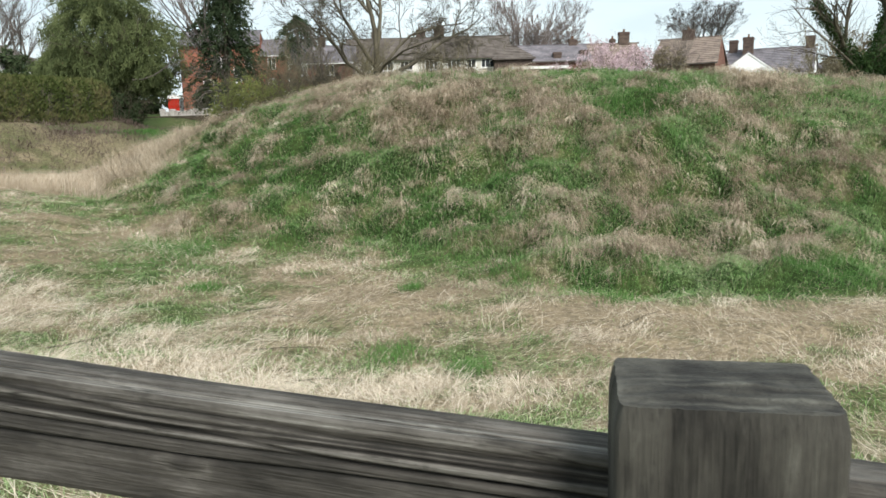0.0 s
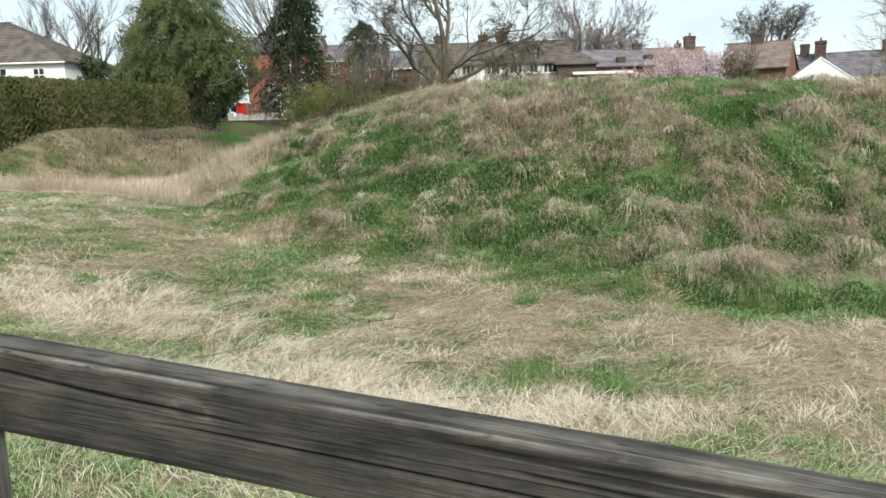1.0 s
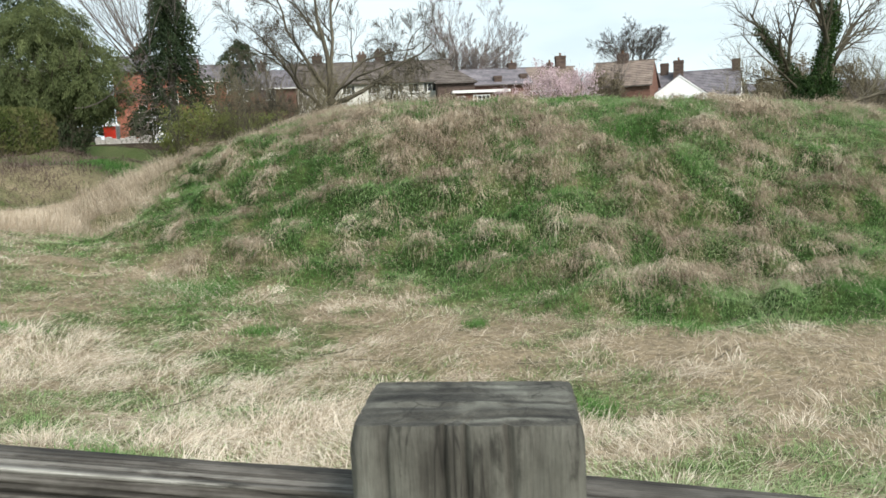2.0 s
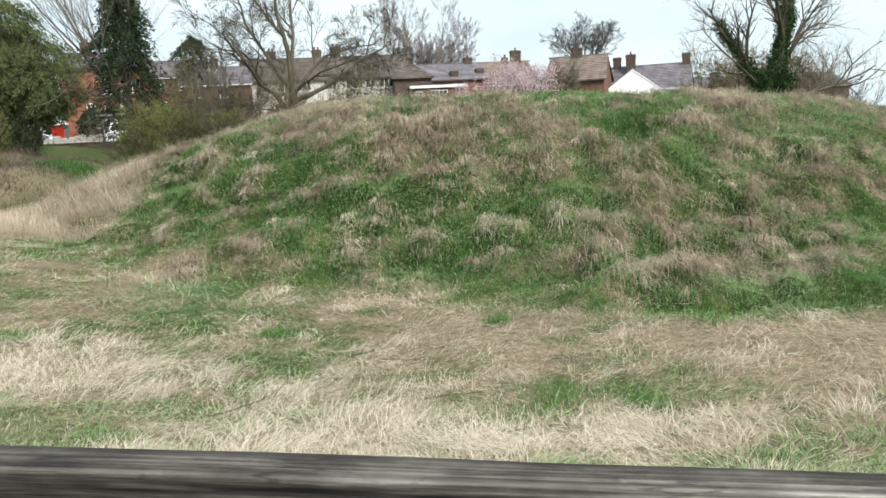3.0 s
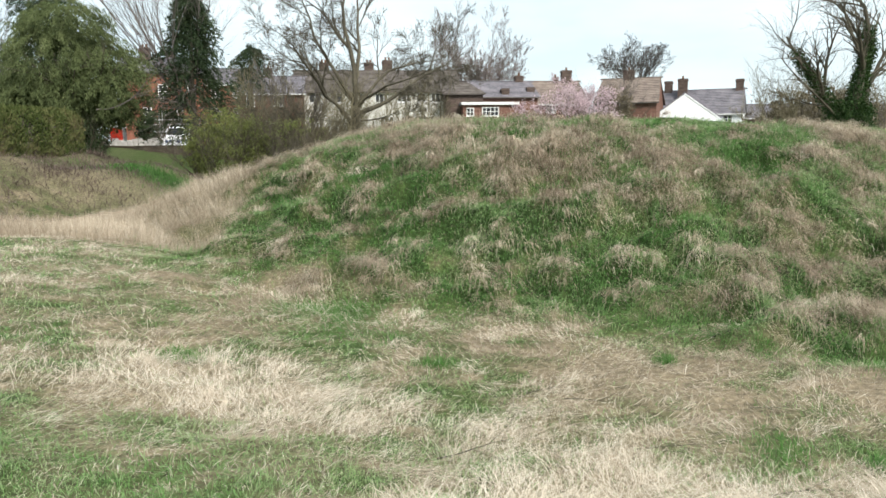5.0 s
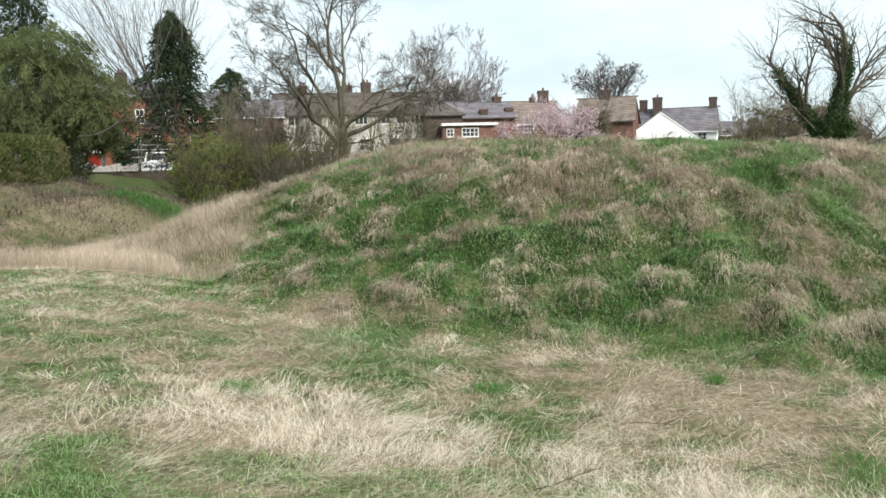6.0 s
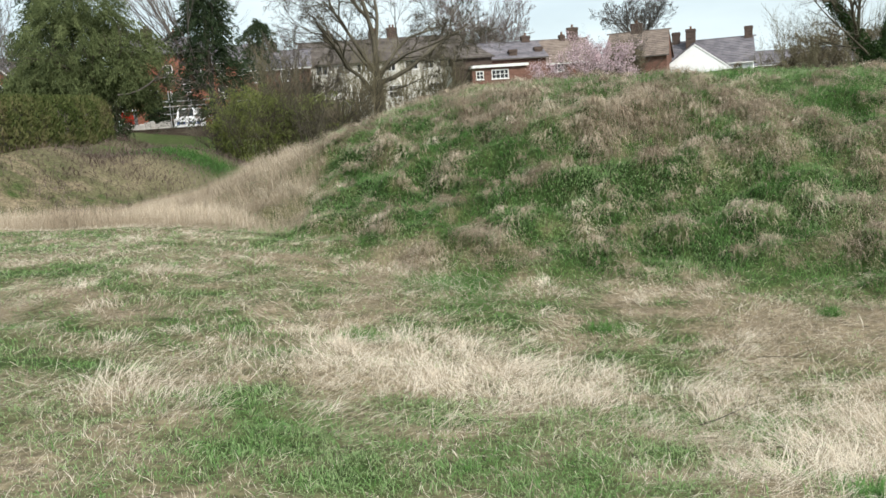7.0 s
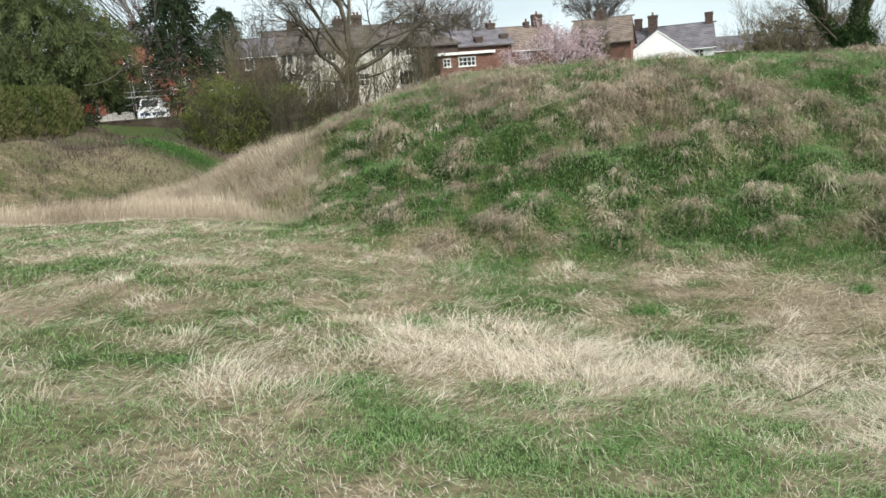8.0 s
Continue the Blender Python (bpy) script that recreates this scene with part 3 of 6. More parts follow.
def build_fence():
    fence = thing("post_and_rail_fence", "weathered silver-grey timber post and rail fence beside the path", "fence")
    ups = [(-3.78, 1.58, 0.19, 0.36), (-1.723, 1.466, 0.215, 0.38), (0.228, 1.271, 0.178, 0.19), (2.12, 1.09, 0.185, 0.33)]
    for i, (x, top, wide, tone) in enumerate(ups):
        foot = float(land(x, fence_y(x))) - 0.25
        post = timber(top - foot, wide, 0.13, 3.7 * i + 1, [(3.5, 0.6, 2.0, 0.1, 0.003), (1.5, 0.2, 1.9, 0.2, 0.006)] if i == 2 else [(3.05, 0.5, 2.0, 0.25, 0.010), (3.45, 0.3, 2.0, -0.15, 0.008), (2.75, 0.9, 2.0, 0.1, 0.008), (3.75, 0.9, 2.0, 0.1, 0.006), (1.5, 0.2, 1.9, 0.2, 0.008)], POST_WOOD,
                      "post", fence, upright=True, tone=tone, cap=0.22 if i == 2 else 0.3, n=150 if i in (1, 2) else 48, m=150 if i in (1, 2) else 40, worn=0.16, knots=((3.6, top - foot - 0.15), (2.55, top - foot - 0.13), (3.2, top - foot - 0.14)))
        post.matrix_basis = pose(x, fence_y(x) + 0.065, foot, 0, 0, FENCE_TURN)
    # top edge of the rails over each post
    tops = [(1.482, 1.349), (1.357, 1.178), (1.178, 1.004)]
    for i in range(3):
        xa, xb = ups[i][0] + 0.03, ups[i + 1][0] - 0.03
        za, zb = tops[i][0] - 0.062, tops[i][1] - 0.062
        run = math.hypot(xb - xa, fence_y(xb) - fence_y(xa))
        tilt = math.degrees(math.atan2(za - zb, run))
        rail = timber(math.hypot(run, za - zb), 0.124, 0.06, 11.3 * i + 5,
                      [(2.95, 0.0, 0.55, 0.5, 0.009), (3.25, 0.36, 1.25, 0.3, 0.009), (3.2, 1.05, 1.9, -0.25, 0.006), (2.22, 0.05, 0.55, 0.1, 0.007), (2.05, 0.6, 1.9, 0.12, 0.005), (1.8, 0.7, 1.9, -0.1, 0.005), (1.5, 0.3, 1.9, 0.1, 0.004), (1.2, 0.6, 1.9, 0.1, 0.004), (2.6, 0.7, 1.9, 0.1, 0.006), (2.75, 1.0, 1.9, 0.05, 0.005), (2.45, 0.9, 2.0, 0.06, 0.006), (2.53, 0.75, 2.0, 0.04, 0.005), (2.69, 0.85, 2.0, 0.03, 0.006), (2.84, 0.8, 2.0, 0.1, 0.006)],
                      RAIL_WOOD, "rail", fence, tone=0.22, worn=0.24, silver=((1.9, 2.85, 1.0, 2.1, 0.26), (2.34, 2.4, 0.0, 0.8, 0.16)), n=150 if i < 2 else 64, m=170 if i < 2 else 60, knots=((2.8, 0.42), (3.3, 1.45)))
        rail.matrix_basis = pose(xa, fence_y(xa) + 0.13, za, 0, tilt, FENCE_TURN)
    return fence


build_fence()


# ---- the town beyond: materials ----
BARK_OLIVE = material("olive_twig_bark", [(0.12, 0.105, 0.068), (0.2, 0.178, 0.115)], 1.0, 0.95, 0.4, 10.0)
BRICK_RED = material("red_brick", [(0.18, 0.074, 0.051), (0.265, 0.11, 0.075), (0.32, 0.15, 0.105)], 1.3, 0.9, 0.3, 9.0, (1, 1, 3))
BRICK_BROWN = material("brown_red_brick", [(0.12, 0.066, 0.051), (0.175, 0.096, 0.074), (0.22, 0.13, 0.1)], 1.3, 0.9, 0.3, 9.0, (1, 1, 3))
BRICK_DARK = material("sooty_brick", [(0.06, 0.046, 0.039), (0.095, 0.07, 0.059), (0.125, 0.094, 0.08)], 1.6, 0.9, 0.3, 9.0, (1, 1, 3))
TILE_BROWN = material("brown_clay_tile", [(0.075, 0.064, 0.058), (0.115, 0.1, 0.09), (0.155, 0.135, 0.12)], 1.2, 0.85, 0.3, 8.0)
TILE_RUST = material("russet_clay_tile", [(0.13, 0.103, 0.09), (0.19, 0.152, 0.13), (0.24, 0.195, 0.165)], 1.2, 0.85, 0.3, 8.0)
SLATE = material("blue_grey_slate", [(0.1, 0.095, 0.105), (0.155, 0.145, 0.16), (0.21, 0.195, 0.21)], 1.0, 0.6, 0.25, 8.0)
CREAM = material("cream_render", [(0.5, 0.48, 0.43), (0.62, 0.6, 0.54), (0.7, 0.68, 0.63)], 0.8, 0.9, 0.1, 12.0)
WHITE_WALL = material("white_render", [(0.74, 0.75, 0.75), (0.8, 0.81, 0.81), (0.84, 0.84, 0.84)], 0.7, 0.9, 0.1, 10.0)
WHITE_PAINT = material("white_paint", [(0.68, 0.68, 0.66), (0.8, 0.8, 0.78)], 2.0, 0.5, 0.05, 20.0)
GLASS = material("window_glass", [(0.02, 0.022, 0.025), (0.045, 0.05, 0.055)], 1.0, 0.08, 0.02, 3.0)
LEAD = material("grey_felt_roof", [(0.2, 0.21, 0.22), (0.3, 0.31, 0.32)], 1.0, 0.7, 0.2, 10.0)
STONE_OLD = material("old_dark_wall_brick", [(0.035, 0.029, 0.023), (0.065, 0.052, 0.04), (0.1, 0.082, 0.066)], 0.9, 0.95, 0.5, 6.0)
BARK = material("grey_brown_bark", [(0.05, 0.045, 0.033), (0.084, 0.075, 0.055), (0.125, 0.113, 0.084)], 1.5, 0.95, 0.6, 12.0, (1, 1, 0.25))
BARK_ASH = material("ash_grey_bark", [(0.07, 0.066, 0.06), (0.115, 0.108, 0.1)], 1.0, 0.95, 0.4, 10.0)
BARK_ROSE = material("pale_rosy_twig_bark", [(0.16, 0.132, 0.122), (0.25, 0.21, 0.195)], 1.0, 0.95, 0.4, 10.0)
BARK_PALE = material("pale_twig_bark", [(0.1, 0.088, 0.078), (0.165, 0.145, 0.13)], 1.0, 0.95, 0.4, 10.0)
TERRACOTTA = material("terracotta_pot", [(0.12, 0.065, 0.04), (0.18, 0.1, 0.06)], 2.0, 0.85, 0.1, 20.0)
RED_PAINT = material("red_painted_sheet", [(0.3, 0.02, 0.012), (0.38, 0.035, 0.02)], 1.5, 0.5, 0.05, 20.0)
VAN_WHITE = material("white_van_paint", [(0.7, 0.71, 0.72), (0.78, 0.79, 0.8)], 1.0, 0.35, 0.02, 6.0)
STEEL = material("galvanised_steel_tube", [(0.4, 0.41, 0.42), (0.55, 0.56, 0.57)], 3.0, 0.4, 0.1, 20.0, metal=0.7)
PLANK = material("pale_scaffold_plank", [(0.34, 0.27, 0.19), (0.46, 0.38, 0.28)], 2.0, 0.8, 0.2, 20.0)
SACKING = material("pale_builders_sack", [(0.3, 0.29, 0.27), (0.46, 0.44, 0.41)], 1.5, 0.85, 0.3, 10.0)
CLOTH_WHITE = material("white_banner_cloth", [(0.7, 0.72, 0.73), (0.8, 0.82, 0.83)], 1.0, 0.8, 0.1, 8.0)
INK_BLUE = material("dark_blue_lettering", [(0.03, 0.05, 0.12), (0.05, 0.08, 0.17)], 2.0, 0.7, 0.05, 20.0)
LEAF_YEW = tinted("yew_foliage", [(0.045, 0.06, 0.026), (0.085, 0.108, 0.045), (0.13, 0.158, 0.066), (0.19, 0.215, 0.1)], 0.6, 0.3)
LEAF_DARK = tinted("dark_conifer_foliage", [(0.018, 0.03, 0.016), (0.04, 0.06, 0.028), (0.075, 0.1, 0.046)], 0.6, 0.15)
LEAF_HEDGE = tinted("hedge_foliage", [(0.03, 0.045, 0.012), (0.075, 0.095, 0.03), (0.13, 0.125, 0.055), (0.17, 0.12, 0.085)], 0.7, 0.2)
LEAF_WILLOW = tinted("fresh_bush_foliage", [(0.07, 0.08, 0.024), (0.145, 0.168, 0.05), (0.22, 0.25, 0.085)], 0.6, 0.3)
LEAF_IVY = tinted("ivy_foliage", [(0.012, 0.028, 0.01), (0.03, 0.06, 0.018), (0.06, 0.09, 0.03)], 0.5, 0.1)
BLOSSOM = tinted("pink_blossom", [(0.4, 0.29, 0.31), (0.6, 0.46, 0.49), (0.78, 0.66, 0.69)], 0.7, 0.3)
LEAF_BROWN = tinted("withered_brush", [(0.09, 0.075, 0.05), (0.15, 0.125, 0.085), (0.22, 0.185, 0.12)], 0.8, 0.2)
FENCE_BOARD = material("weathered_garden_board", [(0.16, 0.13, 0.1), (0.24, 0.2, 0.16)], 1.0, 0.85, 0.2, 12.0, (4, 1, 0.4))


# ---- the town beyond: houses ----
def slope(bm, x0, x1, y0, z0, y1, z1, courses, x0b=None, x1b=None):
    """A tiled roof slope in stepped courses from the eave (y0, z0) up to the ridge (y1, z1); the top may be shorter, for a hip."""
    x0b, x1b = x0 if x0b is None else x0b, x1 if x1b is None else x1b
    prof = []
    for i in range(courses):
        prof += [(i / courses, 0.1), ((i + 1) / courses, 0.04)]
    ring = [[bm.verts.new((a + (b - a) * u, y0 + (y1 - y0) * u, z0 + (z1 - z0) * u + h)) for u, h in [(0, -0.05)] + prof + [(1, -0.05)]] for a, b in ((x0, x0b), (x1, x1b))]
    for i in range(len(ring[0])):
        k = (i + 1) % len(ring[0])
        bm.faces.new((ring[0][i], ring[1][i], ring[1][k], ring[0][k]))
    bm.faces.new(ring[0])
    bm.faces.new(ring[1][::-1])
    return bm


def window(parent, x, z, w, h, bars=1, rails=1):
    """A white casement on a front wall, with its bars, sill and dark panes."""
    t, y = 0.09, -0.05
    dims = [(x - w / 2, x + w / 2, y, 0.03, z + h / 2 - t, z + h / 2), (x - w / 2, x + w / 2, y, 0.03, z - h / 2, z - h / 2 + t),
            (x - w / 2, x - w / 2 + t, y, 0.03, z - h / 2 + t, z + h / 2 - t), (x + w / 2 - t, x + w / 2, y, 0.03, z - h / 2 + t, z + h / 2 - t)]
    for i in range(bars):
        c = x - w / 2 + w * (i + 1) / (bars + 1)
        dims.append((c - 0.035, c + 0.035, y + 0.005, 0.03, z - h / 2 + t, z + h / 2 - t))
    for i in range(rails):
        c = z - h / 2 + h * (i + 1) / (rails + 1)
        dims.append((x - w / 2 + t, x + w / 2 - t, y + 0.01, 0.03, c - 0.03, c + 0.03))
    win = part("window", boxes(*dims), WHITE_PAINT, parent, "white framed window")
    part("pane", boxes((x - w / 2 + t * 0.5, x + w / 2 - t * 0.5, -0.012, 0.02, z - h / 2 + t * 0.5, z + h / 2 - t * 0.5)), GLASS, win, "dark glass pane")
    part("sill", boxes((x - w / 2 - 0.06, x + w / 2 + 0.06, -0.11, 0.03, z - h / 2 - 0.07, z - h / 2 - 0.004), bevel=0.01), WHITE_PAINT, win)


def chimney(parent, x, y, base, top, wide, deep, mat, pots=1):
    bm = boxes((x - wide / 2, x + wide / 2, y - deep / 2, y + deep / 2, base, top - 0.32), (x - wide / 2 - 0.06, x + wide / 2 + 0.06, y - deep / 2 - 0.06, y + deep / 2 + 0.06, top - 0.32, top - 0.14),
               (x - wide / 2 - 0.02, x + wide / 2 + 0.02, y - deep / 2 - 0.02, y + deep / 2 + 0.02, top - 0.14, top))
    stack = part("chimney", bm, mat, parent, "brick chimney stack")
    for i in range(pots):
        px = x + (i - (pots - 1) / 2) * 0.38
        line = [(px, y, top - 0.02, 0.13), (px, y, top + 0.28, 0.11), (px, y, top + 0.29, 0.14), (px, y, top + 0.36, 0.14), (px, y, top + 0.361, 0.03)]
        v, f = tubes([np.array(line)], 10)
        under(arrays("chimney_pot", v, [f], TERRACOTTA, smooth=False), stack)


def house(name, label, at, width, depth, eave, ridge, wall, roof, turn=0.0, gable_front=False, hip=0.0, chimneys=(), windows=(), gutter=WHITE_PAINT, stack=BRICK_DARK, front=0.3):
    """A house whose front wall runs along local x from 0 to width, at y 0, with a pitched roof."""
    ob = thing(name, label, "house", "houses beyond the mound", at, turn)
    over, run = 0.3, (width if gable_front else depth) / 2
    rise = (ridge - eave) / run
    bm = bmesh.new()
    if gable_front:
        prism(bm, [(0, -1.0), (width, -1.0), (width, eave), (width / 2, ridge), (0, eave)], 0, depth)
    elif hip:
        block(bm, 0, width, 0, depth, -1.0, eave)
    else:
        prism(bm, [(0, -1.0), (depth, -1.0), (depth, eave), (depth / 2, ridge), (0, eave)], 0, width)
        for v in bm.verts:
            v.co = (v.co.y, v.co.x, v.co.z)
        bmesh.ops.recalc_face_normals(bm, faces=bm.faces)
    part("wall", bm, wall, ob)
    bm, lift, n = bmesh.new(), 0.1, max(6, int(math.hypot(run, ridge - eave) / 0.33))
    low = eave - over * rise + lift
    if gable_front:
        slope(bm, -front, depth + over, -over, low, run, ridge + lift, n)
        slope(bm, -front, depth + over, width + over, low, run, ridge + lift, n)
        block(bm, -front, depth + over, run - 0.1, run + 0.1, ridge + lift - 0.02, ridge + lift + 0.14)
        for v in bm.verts:
            v.co = (v.co.y, v.co.x, v.co.z)
    else:
        slope(bm, -over, width + over, -over, low, run, ridge + lift, n, hip, width - hip)
        slope(bm, -over, width + over, depth + over, low, run, ridge + lift, n, hip, width - hip)
        if hip:
            side = bmesh.new()
            slope(side, -over, depth + over, -over, low, hip, ridge + lift, n, run, run)
            slope(side, -over, depth + over, width + over, low, width - hip, ridge + lift, n, run, run)
            for v in side.verts:
                v.co = (v.co.y, v.co.x, v.co.z)
            tmp = bpy.data.meshes.new("hip")
            side.to_mesh(tmp)
            side.free()
            bm.from_mesh(tmp)
            bpy.data.meshes.remove(tmp)
        block(bm, hip or -over, width - hip if hip else width + over, run - 0.1, run + 0.1, ridge + lift - 0.02, ridge + lift + 0.14)
    bmesh.ops.recalc_face_normals(bm, faces=bm.faces)
    part("roof", bm, roof, ob)
    if not gable_front:
        part("gutter", boxes((-over, width + over, -over - 0.1, -over + 0.02, low - 0.1, low + 0.02), bevel=0.02), gutter, ob, "white gutter along the eave")
    else:
        bm = bmesh.new()
        for s in (-1, 1):
            a = [(width / 2, ridge + lift - 0.06), (width / 2 + s * (run + over), low - 0.06), (width / 2 + s * (run + over), low - 0.22), (width / 2, ridge + lift - 0.22)]
            prism(bm, a, -front - 0.05, -front - 0.003)
        part("bargeboard", bm, gutter, ob)
    for x, y, top, wide, pots in chimneys:
        base = (ridge if not gable_front else eave) - 2.2
        chimney(ob, x, y, base, top, wide, 0.75, stack, pots)
    for w in windows:
        window(ob, *w)
    return ob


def build_houses():
    # each front wall stands at (x, y, ground); heights are over that ground
    g = 2.2
    house("brick_house", "tall red brick house with slate roof behind the building site", (-29.4, 86.8, g), 8.6, 8, 7.9, 9.7, BRICK_RED, SLATE, turn=7, gutter=TILE_BROWN,
          chimneys=((2.5, 3.2, 10.9, 1.1, 2), (5.2, 4.5, 10.6, 0.8, 1)), windows=((4.5, 5.9, 0.95, 1.55, 1, 1), (2.8, 3.4, 0.9, 1.6, 1, 1), (4.6, 3.0, 0.95, 1.6, 1, 1), (6.2, 4.6, 0.85, 1.7, 0, 1), (7.5, 5.9, 0.85, 1.4, 1, 1)))
    house("brick_house", "red brick house with grey slate roof and white windows", (-21.4, 90, g), 6.2, 7, 6.85, 8.75, BRICK_RED, SLATE,
          windows=((1.6, 5.95, 0.95, 1.25, 1, 1), (3.95, 5.95, 0.95, 1.25, 1, 1), (1.6, 3.6, 0.95, 1.25, 1, 1), (3.95, 3.6, 0.95, 1.25, 1, 1)))
    house("brick_house", "low brick house with grey slate roof among bare trees", (-16.8, 86, g), 7.0, 7, 5.55, 7.5, BRICK_BROWN, SLATE, windows=((1.35, 4.75, 0.9, 1.1, 1, 0), (4.3, 4.75, 1.0, 1.1, 1, 0)), chimneys=((3.0, 3.6, 8.6, 0.8, 1),))
    house("terrace_house", "long cream rendered terrace with brown tiled roof", (-11.2, 88, g), 19.2, 9, 5.9, 8.45, CREAM, TILE_BROWN, gutter=TILE_BROWN,
          chimneys=((8.8, 5.2, 9.6, 1.1, 2), (11.0, 5.2, 9.9, 1.2, 2), (3.5, 5.2, 9.6, 1.1, 2)), windows=((2.6, 5.15, 1.4, 1.05, 1, 0), (5.0, 5.15, 1.4, 1.05, 1, 0), (7.2, 5.15, 1.5, 1.05, 2, 0), (10.05, 5.15, 1.5, 1.05, 2, 0), (12.6, 5.2, 1.5, 1.05, 2, 0), (16.45, 5.2, 1.5, 1.05, 2, 0), (14.6, 5.2, 1.1, 1.0, 1, 0), (10.6, 2.4, 1.6, 1.4, 2, 1), (15.6, 2.3, 1.6, 1.6, 2, 1)))
    house("brick_annexe", "small brick annexe with hipped tiled roof", (5.9, 85.6, g), 4.2, 4.4, 5.5, 6.75, BRICK_DARK, TILE_BROWN, hip=1.5, gutter=TILE_BROWN)
    ext = thing("brick_extension", "flat-roofed red brick extension with white fascia", "house", "houses beyond the mound", (7.6, 84, g))
    part("wall", boxes((0, 6.0, 0, 5, -1, 4.15)), BRICK_BROWN, ext)
    part("roof", boxes((-0.2, 6.2, -0.25, 5.2, 4.16, 4.4), bevel=0.02), LEAD, ext)
    part("fascia", boxes((-0.22, 6.22, -0.32, -0.252, 4.14, 4.43)), WHITE_PAINT, ext, "white fascia board")
    window(ext, 3.05, 3.4, 1.9, 1.0, 3, 1)
    window(ext, 0.8, 3.38, 0.85, 0.9, 1, 1)
    house("slate_house", "brick house with grey slate roof and short chimneys", (9.2, 89, g), 8.0, 7, 5.3, 7.2, BRICK_BROWN, SLATE, gutter=TILE_BROWN, chimneys=((6.5, 3.6, 8.0, 1.0, 1), (4.2, 0.6, 6.3, 0.9, 0), (7.4, 1.2, 6.5, 0.9, 0)))
    house("tiled_cottage", "brick cottage with russet tiled roof beside a blossom tree", (16.8, 92, g), 7.4, 8, 4.65, 7.5, BRICK_BROWN, TILE_RUST, chimneys=((5.8, 4, 9.0, 1.25, 1), (4.4, 4, 8.2, 0.6, 1)), windows=((2.8, 4.05, 1.3, 1.0, 2, 1),))
    house("tiled_cottage", "brick cottage with brown tiled roof and central chimney", (24.2, 88.6, g), 6.9, 8, 4.55, 7.4, BRICK_BROWN, TILE_RUST, turn=-28, chimneys=((3.2, 4, 8.5, 1.3, 1),), gutter=TILE_BROWN)
    g = 1.9
    house("white_cottage", "white rendered cottage with purple slate roof and three chimneys", (33.7, 93.0, g), 9.9, 8, 3.6, 6.55, WHITE_WALL, SLATE, turn=-30, chimneys=((0.7, 4, 7.95, 0.95, 0), (2.6, 2.6, 8.1, 1.15, 1), (9.3, 4, 7.9, 0.95, 0)), windows=((6.4, 2.9, 1.1, 0.9, 1, 1), (8.2, 2.9, 1.1, 0.9, 1, 1)))
    house("white_wing", "white rendered gabled wing of a cottage", (30.6, 89.8, g), 9.4, 4, 2.45, 5.85, WHITE_WALL, SLATE, gable_front=True, turn=-20, front=0.02, gutter=WHITE_WALL)
    house("long_barn", "long low building with grey slate roof", (47, 100, g), 26.0, 8, 3.3, 5.2, BRICK_DARK, SLATE)
    g = 2.0
    house("white_house", "white rendered house with brown tiled hipped roof", (-50.0, 58, g), 15.5, 8, 5.1, 8.4, WHITE_WALL, TILE_BROWN, hip=6.5, windows=((10.2, 4.0, 1.2, 1.2, 1, 1), (13.4, 4.0, 1.0, 1.1, 1, 1)))
    house("brick_gable_house", "red brick gabled house with white windows", (-44.9, 85, g), 5.6, 12, 5.8, 8.5, BRICK_RED, SLATE, gable_front=True, windows=((1.7, 5.3, 1.05, 1.2, 1, 1), (3.95, 5.1, 1.05, 1.2, 1, 1)))
    shed = thing("garden_shed", "garden shed with pale grey felt roof behind the hedge", "shed", at=(-32.0, 55, 2.0))
    part("wall", boxes((0.2, 4.6, 0.2, 3.4, -0.8, 2.75)), PLANK, shed)
    bm = bmesh.new()
    prism(bm, [(0, 3.3), (4.9, 2.85), (4.9, 2.73), (0, 3.18)], 0, 3.7)
    part("roof", bm, LEAD, shed)


build_houses()


